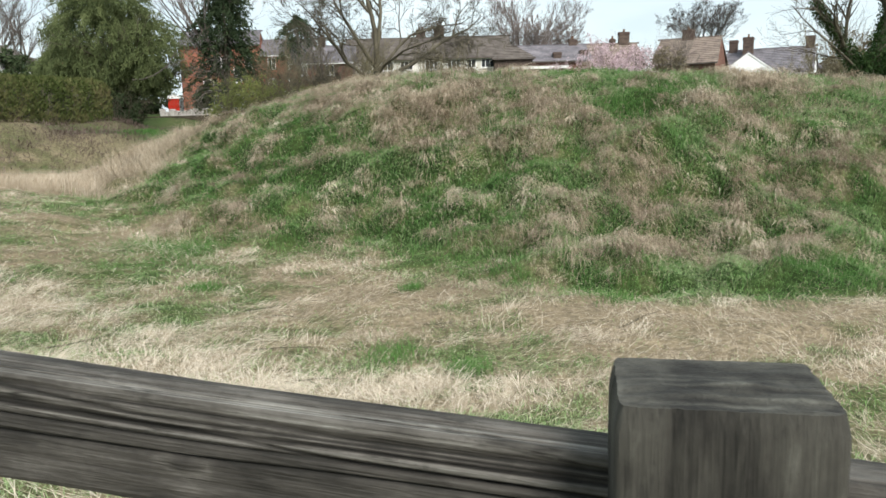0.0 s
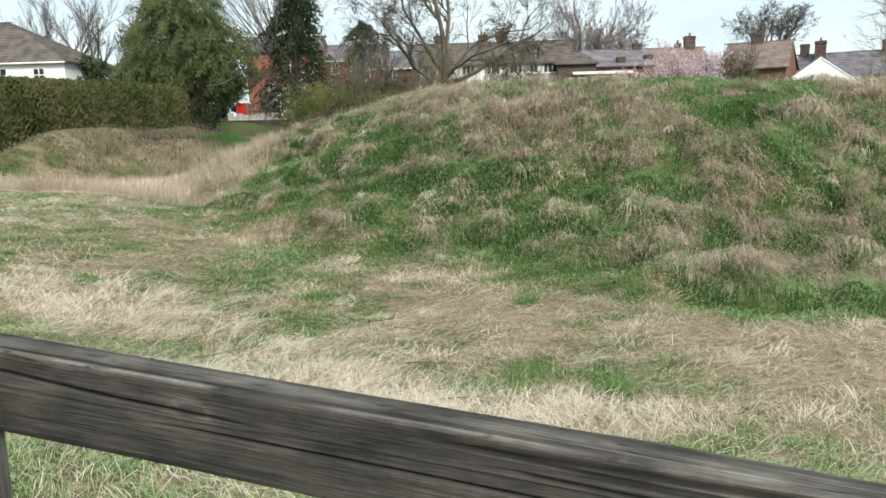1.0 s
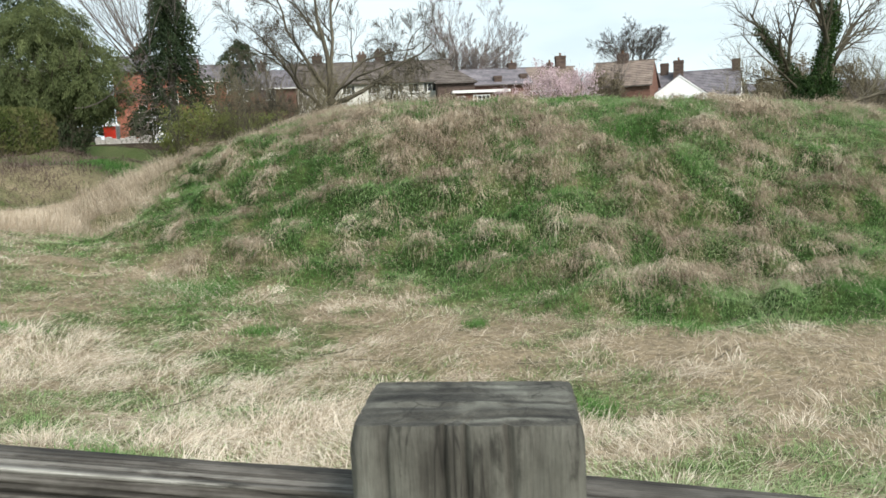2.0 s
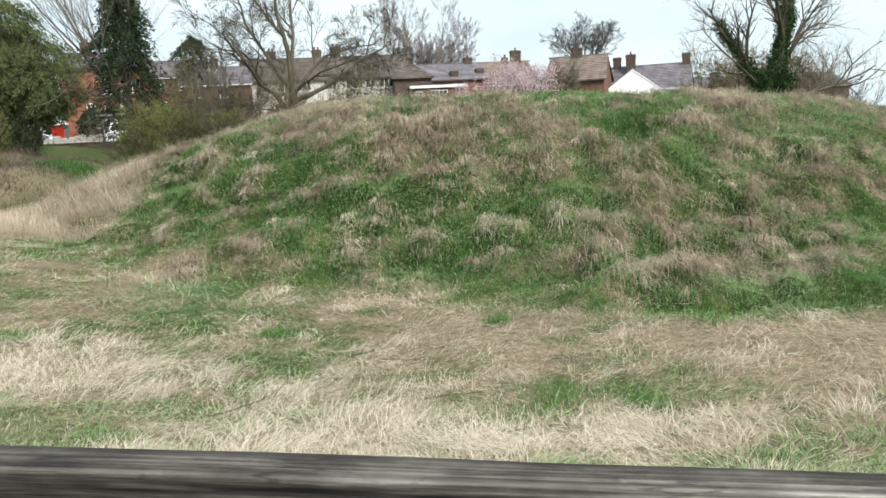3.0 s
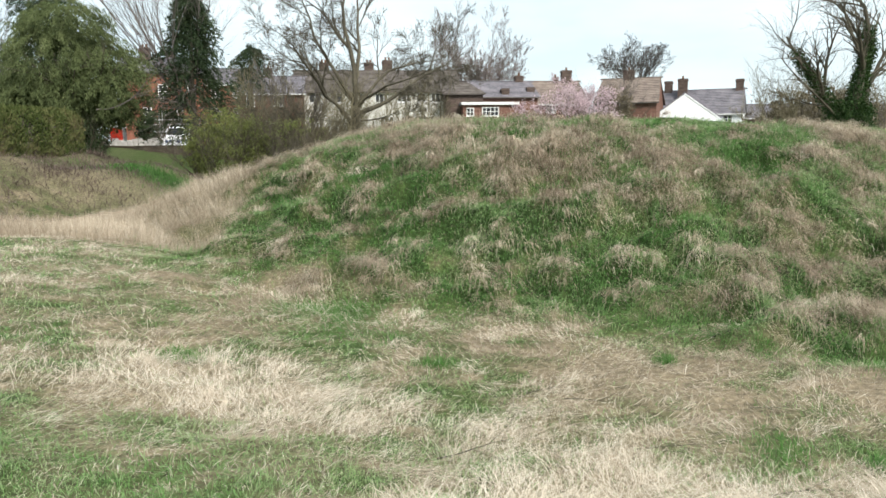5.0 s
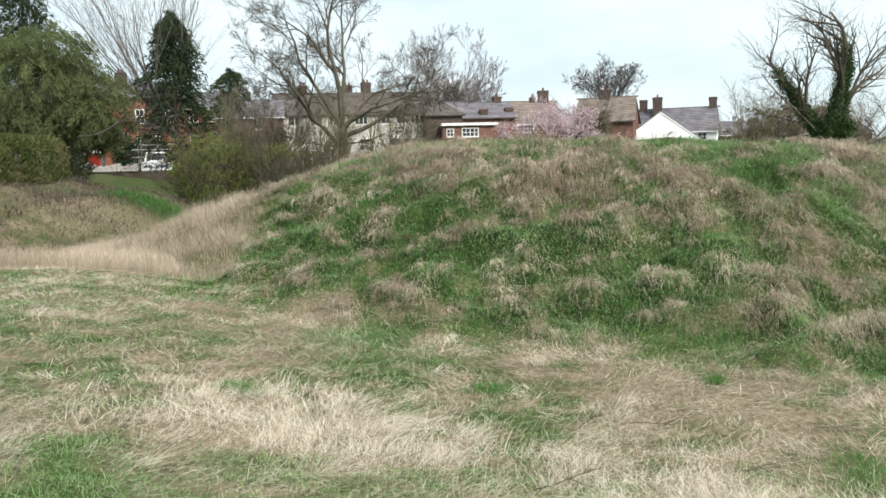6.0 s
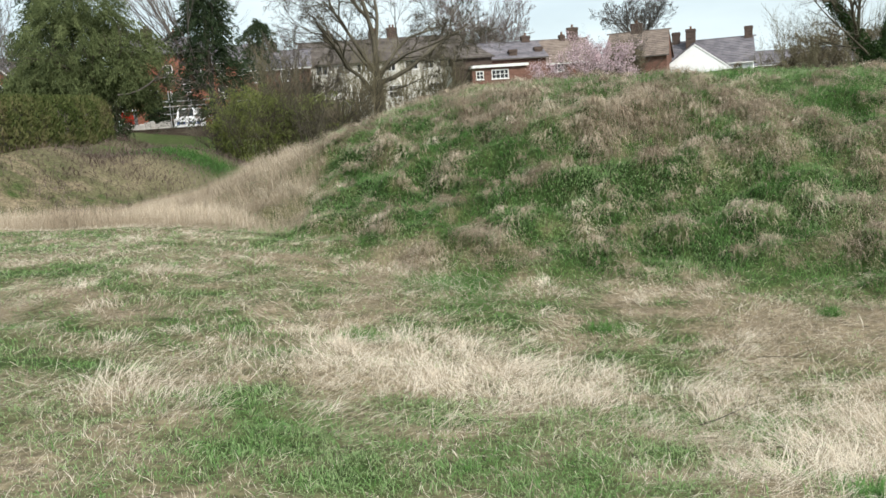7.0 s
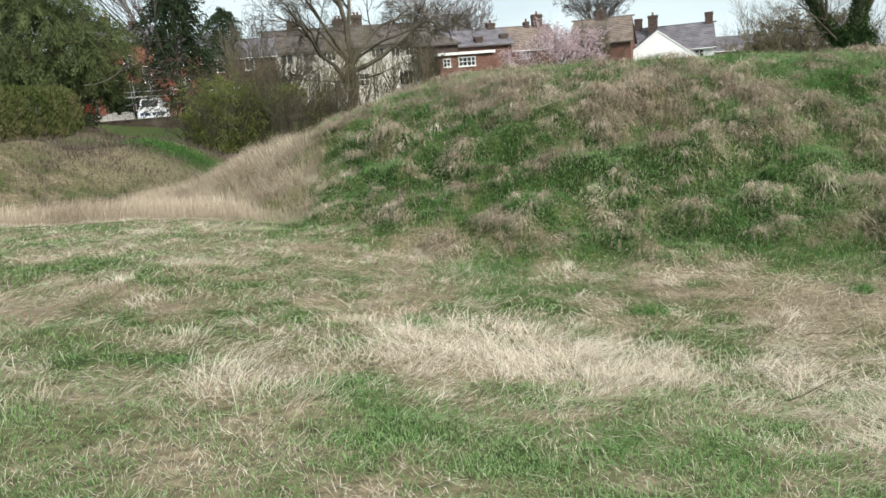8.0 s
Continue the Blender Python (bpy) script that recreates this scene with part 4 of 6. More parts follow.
# ---- building site on the retaining wall ----
def build_site():
    wall = thing("retaining_wall", "old dark brick retaining wall along the moat", "wall", at=(-30, 74, 0))
    part("masonry", boxes((0, 24, 0, 0.45, -2.0, 2.12)), STONE_OLD, wall)
    part("coping", boxes(*[(0.02 + 1.2 * i, 1.19 + 1.2 * i, -0.06, 0.5, 2.124, 2.24) for i in range(20)], bevel=0.02), STONE_OLD, wall, "rounded stone coping")
    g = 2.05
    cab = thing("site_cabin", "small red site cabin with a white curved roof", "cabin", at=(-26.6, 75.6, g))
    part("body", boxes((-0.55, 0.55, 0, 1.2, 0, 1.9), bevel=0.04), RED_PAINT, cab)
    bm = bmesh.new()
    prism(bm, [(-0.62, 1.9), (0.62, 1.9), (0.62, 2.02), (0.4, 2.2), (0, 2.28), (-0.4, 2.2), (-0.62, 2.02)], -0.08, 1.28)
    part("roof", bm, WHITE_PAINT, cab)
    part("door_frame", boxes((-0.4, -0.34, -0.02, 0.0, 0.05, 1.8), (0.34, 0.4, -0.02, 0.0, 0.05, 1.8), (-0.34, 0.34, -0.02, 0.0, 1.74, 1.8)), RED_PAINT, cab)
    side = part("side_panel", boxes((0.552, 0.6, 0.05, 1.15, 0.1, 1.88)), STEEL, cab, "grey side panel")
    rng = np.random.default_rng(8)
    for i in range(11):
        x, w = -27.5 + 0.46 * i, rng.uniform(0.4, 0.6)
        sack = bmesh.new()
        block(sack, -w / 2, w / 2, -0.35, 0.35, 0, rng.uniform(0.55, 0.95), bevel=0.1)
        for v in sack.verts:
            v.co += Vector(rng.normal(0, 0.02, 3))
        ob = part("builders_sack", sack, SACKING)
        ob.matrix_basis = pose(x, 75.0 + rng.uniform(-0.1, 0.1), g, 0, 0, rng.uniform(-15, 15))
        tagged(ob, "pale bulging builders' sack standing on the wall", "sack", "building materials")
    ban = thing("site_banner", "white printed banner tied to a fence on the wall", "banner", at=(-22.25, 74.75, g - 0.02))
    part("sheet", boxes((0.0, 2.75, 0, 0.02, 0.12, 0.98)), CLOTH_WHITE, ban)
    for a, b in ((0.2, 0.5), (0.55, 0.95), (1.25, 1.6), (1.66, 1.95), (2.0, 2.4)):
        part("lettering", boxes((a, b, -0.006, -0.002, 0.43, 0.7)), INK_BLUE, ban, "unreadable dark blue word")
    for x in (-0.05, 2.78):
        v, f = tubes([np.array([(x, 0.04, -0.02, 0.03), (x, 0.04, 1.3, 0.03)])], 8)
        under(arrays("post", v, [f], STEEL), ban)
    sc = thing("scaffold", "low steel scaffold with pale boards", "scaffold", at=(-23.2, 78.0, g))
    for x in (0, 1.8, 3.6):
        for y in (0, 1.2):
            v, f = tubes([np.array([(x, y, -0.05, 0.035), (x, y, 4.0 - 0.3 * x, 0.035)])], 8)
            under(arrays("pole", v, [f], STEEL, smooth=True), sc)
    for z in (1.5, 2.2, 2.7):
        v, f = tubes([np.array([(-0.6, 0, z, 0.035), (4.2, 0, z, 0.035)]), np.array([(-0.6, 1.2, z, 0.035), (4.2, 1.2, z, 0.035)])], 8)
        under(arrays("ledger", v, [f], STEEL, smooth=True), sc)
    for y in (0.1, 0.4, 0.7):
        part("board", boxes((-0.5, 4.1, y, y + 0.23, 2.235, 2.28)), PLANK, sc)
    van = thing("work_van", "white work van parked nose on behind the retaining wall", "van", at=(-21.6, 76.2, g))
    shell = bmesh.new()
    prism(shell, [(0.0, 0.35), (0.0, 0.95), (0.75, 1.12), (1.25, 1.85), (1.6, 1.98), (4.2, 1.98), (4.3, 0.35)], -0.9, 0.9)
    for v in shell.verts:
        v.co = (v.co.y * (1 - 0.1 * max(0, v.co.z - 1.1)), v.co.x, v.co.z)
    bmesh.ops.recalc_face_normals(shell, faces=shell.faces)
    bmesh.ops.bevel(shell, geom=shell.edges[:], offset=0.05, segments=2, affect="EDGES")
    part("body", shell, VAN_WHITE, van)
    glass = bmesh.new()
    prism(glass, [(0.76, 1.2), (1.2, 1.82), (1.23, 1.79), (0.8, 1.17)], -0.68, 0.68)
    for v in glass.verts:
        v.co = (v.co.y, v.co.x - 0.02, v.co.z + 0.02)
    bmesh.ops.recalc_face_normals(glass, faces=glass.faces)
    part("windscreen", glass, GLASS, van, "dark sloping windscreen")
    part("grille", boxes((-0.5, 0.5, -0.03, 0.02, 0.62, 0.82), bevel=0.01), STONE_OLD, van, "dark grille")
    part("bumper", boxes((-0.86, 0.86, -0.09, 0.02, 0.36, 0.58), bevel=0.03), STONE_OLD, van, "dark plastic bumper")
    for x in (-0.7, 0.7):
        part("headlight", boxes((x - 0.15, x + 0.15, -0.03, 0.03, 0.66, 0.86), bevel=0.02), STEEL, van)
    for x in (-0.82, 0.82):
        for y in (0.75, 3.45):
            v, f = tubes([np.array([(x - 0.09, y, 0.32, 0.02), (x - 0.1, y, 0.32, 0.3), (x - 0.07, y, 0.32, 0.33), (x + 0.07, y, 0.32, 0.33), (x + 0.1, y, 0.32, 0.3), (x + 0.09, y, 0.32, 0.02)])], 20)
            under(arrays("wheel", v, [f], STONE_OLD, smooth=True), van, "black tyre")
    low = thing("garden_wall", "low white painted wall seen through bare saplings", "wall", at=(-17.4, 82.2, 2.1))
    part("wall", boxes((0, 5.1, 0, 0.22, -0.4, 2.3), bevel=0.01), STONE_OLD, low)
    part("coping", boxes((-0.03, 5.13, -0.05, 0.27, 2.304, 2.5), bevel=0.02), WHITE_PAINT, low, "white painted coping")
    for x0, x1, y, high, label in ((-47.0, -29.4, 83.5, 2.1, "weathered board fence closing the gardens"), (-19.5, -6.4, 83.0, 1.9, "weathered board fence behind bare scrub")):
        fence = thing("garden_fence", label, "fence", "garden fences", (x0, y, 2.1))
        for i in range(int((x1 - x0) / 1.8)):
            part("panel", boxes((1.8 * i + 0.06, 1.8 * i + 1.74, 0, 0.04, -0.4, high)), FENCE_BOARD, fence)
            part("post", boxes((1.8 * i - 0.05, 1.8 * i + 0.05, -0.03, 0.07, -0.4, high + 0.08)), FENCE_BOARD, fence)
    bin_ = thing("skip", "small red skip on the building site", "skip", at=(-21.2, 77.2, g))
    bm = bmesh.new()
    prism(bm, [(-0.5, 0), (0.5, 0), (0.75, 0.95), (-0.75, 0.95)], 0, 1.1)
    part("hopper", bm, RED_PAINT, bin_)
    part("rim", boxes((-0.8, 0.8, -0.05, 0.0, 0.9, 1.0), (-0.8, 0.8, 1.1, 1.15, 0.9, 1.0)), RED_PAINT, bin_)


build_site()


# ---- trees, hedge and bushes ----
def wood(parent, name, lines, mat=BARK, cut=0.03):
    """Thick limbs as round tubes, twigs as three-sided ones, in one mesh."""
    thick, thin = [p for p in lines if p[0][3] > cut], [p for p in lines if p[0][3] <= cut]
    vs, fs, base = [], [], 0
    for group, sides in ((thick, 8), (thin, 3)):
        if group:
            v, f = tubes(group, sides)
            vs.append(v)
            fs.append(f + base)
            base += len(v)
    return under(arrays(name, np.concatenate(vs), fs, mat, smooth=True), parent)


def crown(parent, name, points, size, mat, rng, aim=None, long=1.6, shade=None):
    v, f = leaves(points, size, rng, aim, long)
    t = (0.5 + rng.normal(0, 0.16, len(points))) if shade is None else shade + rng.normal(0, 0.12, len(points))
    return under(arrays(name, v, [f], mat, np.repeat(np.clip(t, 0, 1), 4)), parent)


def clumps(rng, n, middle, half, per, spread):
    """Leaf places in many small clumps over a lumpy ellipsoid's shell."""
    d = rng.normal(size=(n, 3))
    d /= np.linalg.norm(d, axis=1, keepdims=True)
    r = rng.uniform(0.5, 1.0, n) ** 0.5 * (0.72 + 0.5 * lumps(d[:, 0] * 2 + d[:, 2] * 1.3 + middle[0], d[:, 1] * 2 + d[:, 2] * 1.7, 0.55, 47)) * rng.uniform(0.92, 1.1, n)
    c = np.array(middle) + d * np.array(half) * r[:, None]
    p = np.repeat(c, per, axis=0) + rng.normal(size=(n * per, 3)) * spread * np.array((1, 1, 0.7))
    # daylight from above is put into the clumps' tint: pale tops, dark undersides
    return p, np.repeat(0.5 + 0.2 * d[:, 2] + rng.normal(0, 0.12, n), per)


def hanging(rng, n, middle, half, per, reach):
    """Leaf places strung along short boughs that leave the crown outwards and droop; with the way each leaf points."""
    d = rng.normal(size=(n, 3))
    d /= np.linalg.norm(d, axis=1, keepdims=True)
    wave = 0.74 + 0.5 * lumps(d[:, 0] * 2 + d[:, 2] * 1.3 + middle[0], d[:, 1] * 2 + d[:, 2] * 1.7, 0.6, 48)
    c = np.array(middle) + d * np.array(half) * (rng.uniform(0.45, 1.0, n) ** 0.5 * wave)[:, None]
    u = rng.uniform(0, 1, (n, per, 1))
    out = d * np.array((1, 1, 0.35))
    p = c[:, None] + out[:, None] * u * reach + np.array((0, 0, -0.75)) * (u ** 1.6) * reach + rng.normal(size=(n, per, 3)) * 0.1
    aim = out[:, None] * (1 - 0.5 * u) + np.array((0, 0, -1.0)) * (0.3 + u)
    # top light painted into each bough's tint: upper ones paler, lower ones darker
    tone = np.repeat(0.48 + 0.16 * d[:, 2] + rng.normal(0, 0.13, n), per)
    return p.reshape(-1, 3), tone, aim.reshape(-1, 3)


def fan(rng, base, height, radius, ways, levels=3, kids=5, **more):
    """A trunk that opens into limbs. ways: (height on the trunk, direction, length, radius)."""
    base = np.array(base, float)
    trunk = [(*(base + (0, 0, -0.4)), radius * 1.35), (*(base + (0, 0, 0.25 * height)), radius * 1.05), (*(base + (0.02 * height, 0, 0.6 * height)), radius * 0.95), (*(base + (0.03 * height, 0, height)), radius * 0.8)]
    out = [np.array(trunk)]
    for h, way, length, rad in ways:
        grow(base + (0.03 * height * h, 0, height * h), way, length, rad, levels, rng, kids=kids, out=out, **more)
    return out


def bare_tree(name, label, base, height, radius, ways, seed, mat=BARK, group="bare trees", **more):
    rng = np.random.default_rng(seed)
    ob = thing(name, label, "tree", group, base)
    wood(ob, "branchwork", fan(rng, (0, 0, 0), height, radius, ways, **more), mat)
    return ob


def ground_at(x, y):
    return float(land_top(np.array([x]), np.array([y]))[0])


def build_oak():
    x, y = -4.4, 51.0
    z = ground_at(x, y)
    ways = [(0.6, (-1.0, 0.0, 0.9), 7.6, 0.16), (0.95, (0.0, 0.1, 1.0), 9.0, 0.2), (1.0, (0.32, 0.3, 1.0), 8.6, 0.16), (0.85, (1.0, 0.0, 0.6), 9.0, 0.17), (1.0, (-0.32, -0.2, 1.0), 8.6, 0.14),
            (0.9, (0.5, -0.6, 0.8), 7.0, 0.1), (0.9, (-0.5, 0.7, 0.9), 7.0, 0.11), (0.95, (0.75, 0.5, 0.9), 8.0, 0.12), (0.75, (0.9, -0.2, 0.15), 5.0, 0.06), (0.7, (-1.0, -0.2, 0.3), 4.5, 0.05)]
    rng = np.random.default_rng(3)
    ob = thing("oak_tree", "large bare spreading oak with thick grey limbs", "tree", "bare trees", (x, y, z))
    lines = fan(rng, (0, 0, 0), 4.6, 0.34, ways, levels=4, kids=6, spread=0.62, lift=0.06, wobble=0.15, shrink=0.56, fine=0.008)
    wood(ob, "trunk", lines[:1])
    wood(ob, "branchwork", lines[1:])


def build_ivy_tree():
    x, y = 21.3, 37.9
    z = ground_at(x, y)
    rng = np.random.default_rng(12)
    ob = thing("ivy_tree", "bare tree with trunks thickly wrapped in dark ivy", "tree", "bare trees", (x, y, z))
    ways = [(0.85, (-0.62, 0.0, 1.0), 6.5, 0.22), (1.0, (-0.06, 0.1, 1.0), 7.5, 0.28), (1.0, (0.2, 0.2, 1.0), 7.0, 0.18), (0.95, (0.7, 0.1, 1.0), 7.5, 0.16),
            (0.9, (1.0, -0.1, 0.5), 6.5, 0.13), (0.95, (-0.95, 0.2, 0.85), 6.0, 0.08), (0.85, (1.0, 0.2, 0.2), 5.0, 0.09), (0.8, (-0.9, -0.3, 0.3), 4.0, 0.07)]
    lines = fan(rng, (0, 0, 0), 3.5, 0.5, ways, levels=3, kids=6, spread=0.7, lift=0.1, wobble=0.14, shrink=0.6, fine=0.004)
    wood(ob, "branchwork", lines)
    pts = []
    mains = [lines[0]] + [l for l in lines if l[0][3] > 0.17]
    for l in mains:
        for a, b in zip(l[:-1], l[1:]):
            if a[3] > 0.08 and a[2] < 8.0:
                m = int(760 * np.linalg.norm(b[:3] - a[:3]))
                u = rng.uniform(0, 1, m)[:, None]
                d = rng.normal(size=(m, 3))
                d /= np.linalg.norm(d, axis=1, keepdims=True)
                pts.append(a[:3] * (1 - u) + b[:3] * u + d * (a[3] + rng.uniform(0.03, 0.34, m)[:, None]))
    low, _ = clumps(rng, 320, (0.0, 0, 3.0), (1.3, 1.0, 2.2), 26, 0.16)
    crown(ob, "ivy", np.concatenate(pts + [low]), 0.075, LEAF_IVY, rng)


def build_yew():
    x, y = -21.9, 52.0
    z = ground_at(x, y)
    rng = np.random.default_rng(21)
    ob = thing("yew_tree", "broad olive-green evergreen tree with a dark trunk", "tree", "evergreen trees", (x, y, z))
    ways = [(0.5 + 0.06 * i, (math.cos(2.4 * i), math.sin(2.4 * i), 0.7), 4.2, 0.12) for i in range(9)]
    wood(ob, "branchwork", fan(rng, (0.3, 0, 0), 4.6, 0.34, ways, levels=2, kids=5))
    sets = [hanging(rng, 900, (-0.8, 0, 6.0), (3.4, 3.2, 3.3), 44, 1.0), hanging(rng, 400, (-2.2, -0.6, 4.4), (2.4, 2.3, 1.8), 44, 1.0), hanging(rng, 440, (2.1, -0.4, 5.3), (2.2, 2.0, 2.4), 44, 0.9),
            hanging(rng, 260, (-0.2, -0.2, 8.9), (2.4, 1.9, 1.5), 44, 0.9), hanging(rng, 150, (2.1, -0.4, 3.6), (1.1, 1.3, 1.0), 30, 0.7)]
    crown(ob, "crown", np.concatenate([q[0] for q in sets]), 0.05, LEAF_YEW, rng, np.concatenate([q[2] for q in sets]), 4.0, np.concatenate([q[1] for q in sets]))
    stray = [grow((2.0, -2.6, 3.4), (1.0, -0.2, 0.06), 4.8, 0.05, 2, rng, kids=5, spread=0.5, lift=-0.1, wobble=0.16)]
    wood(ob, "dead_bough", stray[0], BARK_PALE)


def conifer(name, label, base, height, half, low, seed, stems=0, per=26, rows=420):
    rng = np.random.default_rng(seed)
    ob = thing(name, label, "tree", "evergreen trees", base)
    u = rng.uniform(0, 1, rows) ** 0.8
    a = rng.uniform(0, 2 * np.pi, rows)
    r = half * (1 - u) ** 0.55 * rng.uniform(0.25, 1.1, rows) * (0.55 + 0.9 * lumps(a * 1.1, u * 6.0, 0.9, seed)) + 0.15
    h = low + (height - low) * u
    c = np.stack([np.cos(a) * r, np.sin(a) * r, h - 0.12 * r], -1)
    v = rng.uniform(0, 1, (rows, per, 1))
    out = np.stack([np.cos(a), np.sin(a), 0 * a - 0.35], -1)
    p = c[:, None] + out[:, None] * (v - 0.5) * 1.1 + np.array((0, 0, -0.5)) * v ** 2 + rng.normal(size=(rows, per, 3)) * 0.11
    aim = np.broadcast_to(out[:, None] + np.array((0, 0, -0.5)) * v, p.shape)
    # tint runs slightly paler towards +y and darker towards -y
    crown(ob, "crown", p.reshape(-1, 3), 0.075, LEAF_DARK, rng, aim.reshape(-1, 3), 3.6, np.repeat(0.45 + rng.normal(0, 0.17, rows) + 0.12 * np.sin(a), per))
    lines = [np.array([(0, 0, -0.3, 0.26), (0, 0, height * 0.5, 0.17), (0.1, 0, height * 0.97, 0.03)])]
    for i in range(26):
        t = rng.uniform(0, 2 * np.pi)
        hh = rng.uniform(low * 0.6, height * 0.8)
        grow((0, 0, hh), (math.cos(t), math.sin(t), 0.15), half * 1.15 * (1 - 0.7 * hh / height), 0.045, 1, rng, kids=4, out=lines, lift=-0.1)
    wood(ob, "branchwork", lines)
    if stems:
        out = []
        for i in range(stems):
            t = rng.uniform(0, 2 * np.pi)
            grow((0, 0, low + 1.2), (0.4 * math.cos(t) - 0.18, 0.4 * math.sin(t), 1.0), height * 0.95 * rng.uniform(0.75, 1.1), 0.075, 3, rng, kids=6, spread=0.4, lift=0.25, wobble=0.09, shrink=0.5, out=out)
        for i in range(18):
            t = rng.uniform(-0.6, 3.4)
            grow((math.cos(t) * 0.5, -1.0, rng.uniform(3.0, 6.5)), (math.cos(t), -0.9, 0.0), 3.0, 0.036, 2, rng, kids=4, spread=0.5, lift=-0.25, wobble=0.24, out=out)
        wood(ob, "bare_stemwork", out, BARK_PALE)
    return ob


def bush(name, label, base, half, n, per, mat, seed, size=0.1, twigs=14, group="bushes", long=2.0):
    rng = np.random.default_rng(seed)
    ob = thing(name, label, "bush", group, base)
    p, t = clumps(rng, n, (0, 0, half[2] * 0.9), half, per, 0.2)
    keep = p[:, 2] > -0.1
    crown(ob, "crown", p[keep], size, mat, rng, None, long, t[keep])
    out = []
    for i in range(twigs):
        a = rng.uniform(0, 2 * np.pi)
        grow((0.3 * half[0] * math.cos(a), 0.3 * half[1] * math.sin(a), -0.2), (0.55 * math.cos(a), 0.4 * math.sin(a), 1.0), half[2] * rng.uniform(1.5, 2.3), 0.045, 2, rng, kids=6, spread=0.5, out=out)
    wood(ob, "stemwork", out)
    return ob


def thicket(label, base, wide, deep, high, stems, seed, mat=BARK_PALE, levels=2):
    """Bare scrub: many thin stems from one stretch of ground."""
    rng = np.random.default_rng(seed)
    ob = thing("scrub", label, "scrub", "bare scrub", base)
    for i in range(stems):
        out = []
        x, y = rng.uniform(-wide, wide), rng.uniform(-deep, deep)
        z = ground_at(base[0] + x, base[1] + y) - base[2]
        grow((x, y, z - 0.1), (rng.normal(0, 0.22), rng.normal(0, 0.22), 1), high * rng.uniform(0.6, 1.1), 0.035 + 0.006 * high, levels, rng, kids=7, spread=0.5, lift=0.2, wobble=0.1, shrink=0.5, out=out, fine=0.008)
        wood(ob, "sapling", out, mat, 0.05)
    return ob


def build_hedge():
    rng = np.random.default_rng(31)
    ob = thing("hedge", "long clipped hedge in green and russet leaf", "hedge", at=(-19.6, 33.5, 0))
    # body: a lumpy dark core, 22 m long; the leaves sit on its skin
    n, m = 150, 40
    s = np.linspace(-11, 10, n)[:, None]
    a = np.linspace(-0.15, np.pi + 0.15, m)[None]
    p = 4.0
    r = (np.abs(np.cos(a)) ** p + np.abs(np.sin(a)) ** p) ** (-1 / p)
    lump = 1 + 0.16 * (lumps(s * 1.0 + 0 * a, a * 1.6 + 0 * s, 0.9, 41) - 0.5) + 0.1 * (lumps(s + 0 * a, a * 3 + 0 * s, 0.35, 42) - 0.5)
    ends = np.clip(np.minimum(s + 11.0, 10.0 - s) / 0.9, 0.0, 1) ** 0.5
    base = np.array([[ground_at(-19.6, 33.5 + v)] for v in s[:, 0]])
    top = 3.55 + 0.024 * (s + 7.5)
    x = r * np.cos(a) * 1.15 * lump * ends
    z = base - 0.2 + (top - base + 0.2) * r * np.sin(a) * (0.93 + 0.07 * lump) * (0.8 + 0.2 * ends)
    pts = np.stack([x, s + 0 * a, z], -1)
    k = np.arange(n * m).reshape(n, m)
    f = np.stack([k[:-1, :-1], k[:-1, 1:], k[1:, 1:], k[1:, :-1]], -1).reshape(-1, 4)
    core = pts.copy()
    core[..., 0] *= 0.93
    core[..., 2] -= 0.08
    under(arrays("twig_core", core.reshape(-1, 3), [f], BARK, smooth=True), ob)
    i, j = rng.integers(0, n - 1, 46000), rng.integers(0, m - 1, 46000)
    u, v = rng.uniform(0, 1, 46000)[:, None], rng.uniform(0, 1, 46000)[:, None]
    q = pts[i, j] * (1 - u) * (1 - v) + pts[i + 1, j] * u * (1 - v) + pts[i, j + 1] * (1 - u) * v + pts[i + 1, j + 1] * u * v + rng.normal(0, 0.05, (46000, 3))
    tint = 0.38 + 0.6 * (lumps(q[:, 1], q[:, 2] * 0.8, 1.3, 43) - 0.5) + 0.25 * (lumps(q[:, 1], q[:, 2], 0.4, 44) - 0.5)
    crown(ob, "foliage", q, 0.06, LEAF_HEDGE, rng, np.broadcast_to(np.array((0.3, 0, 0.8)), q.shape), 3.2, tint)


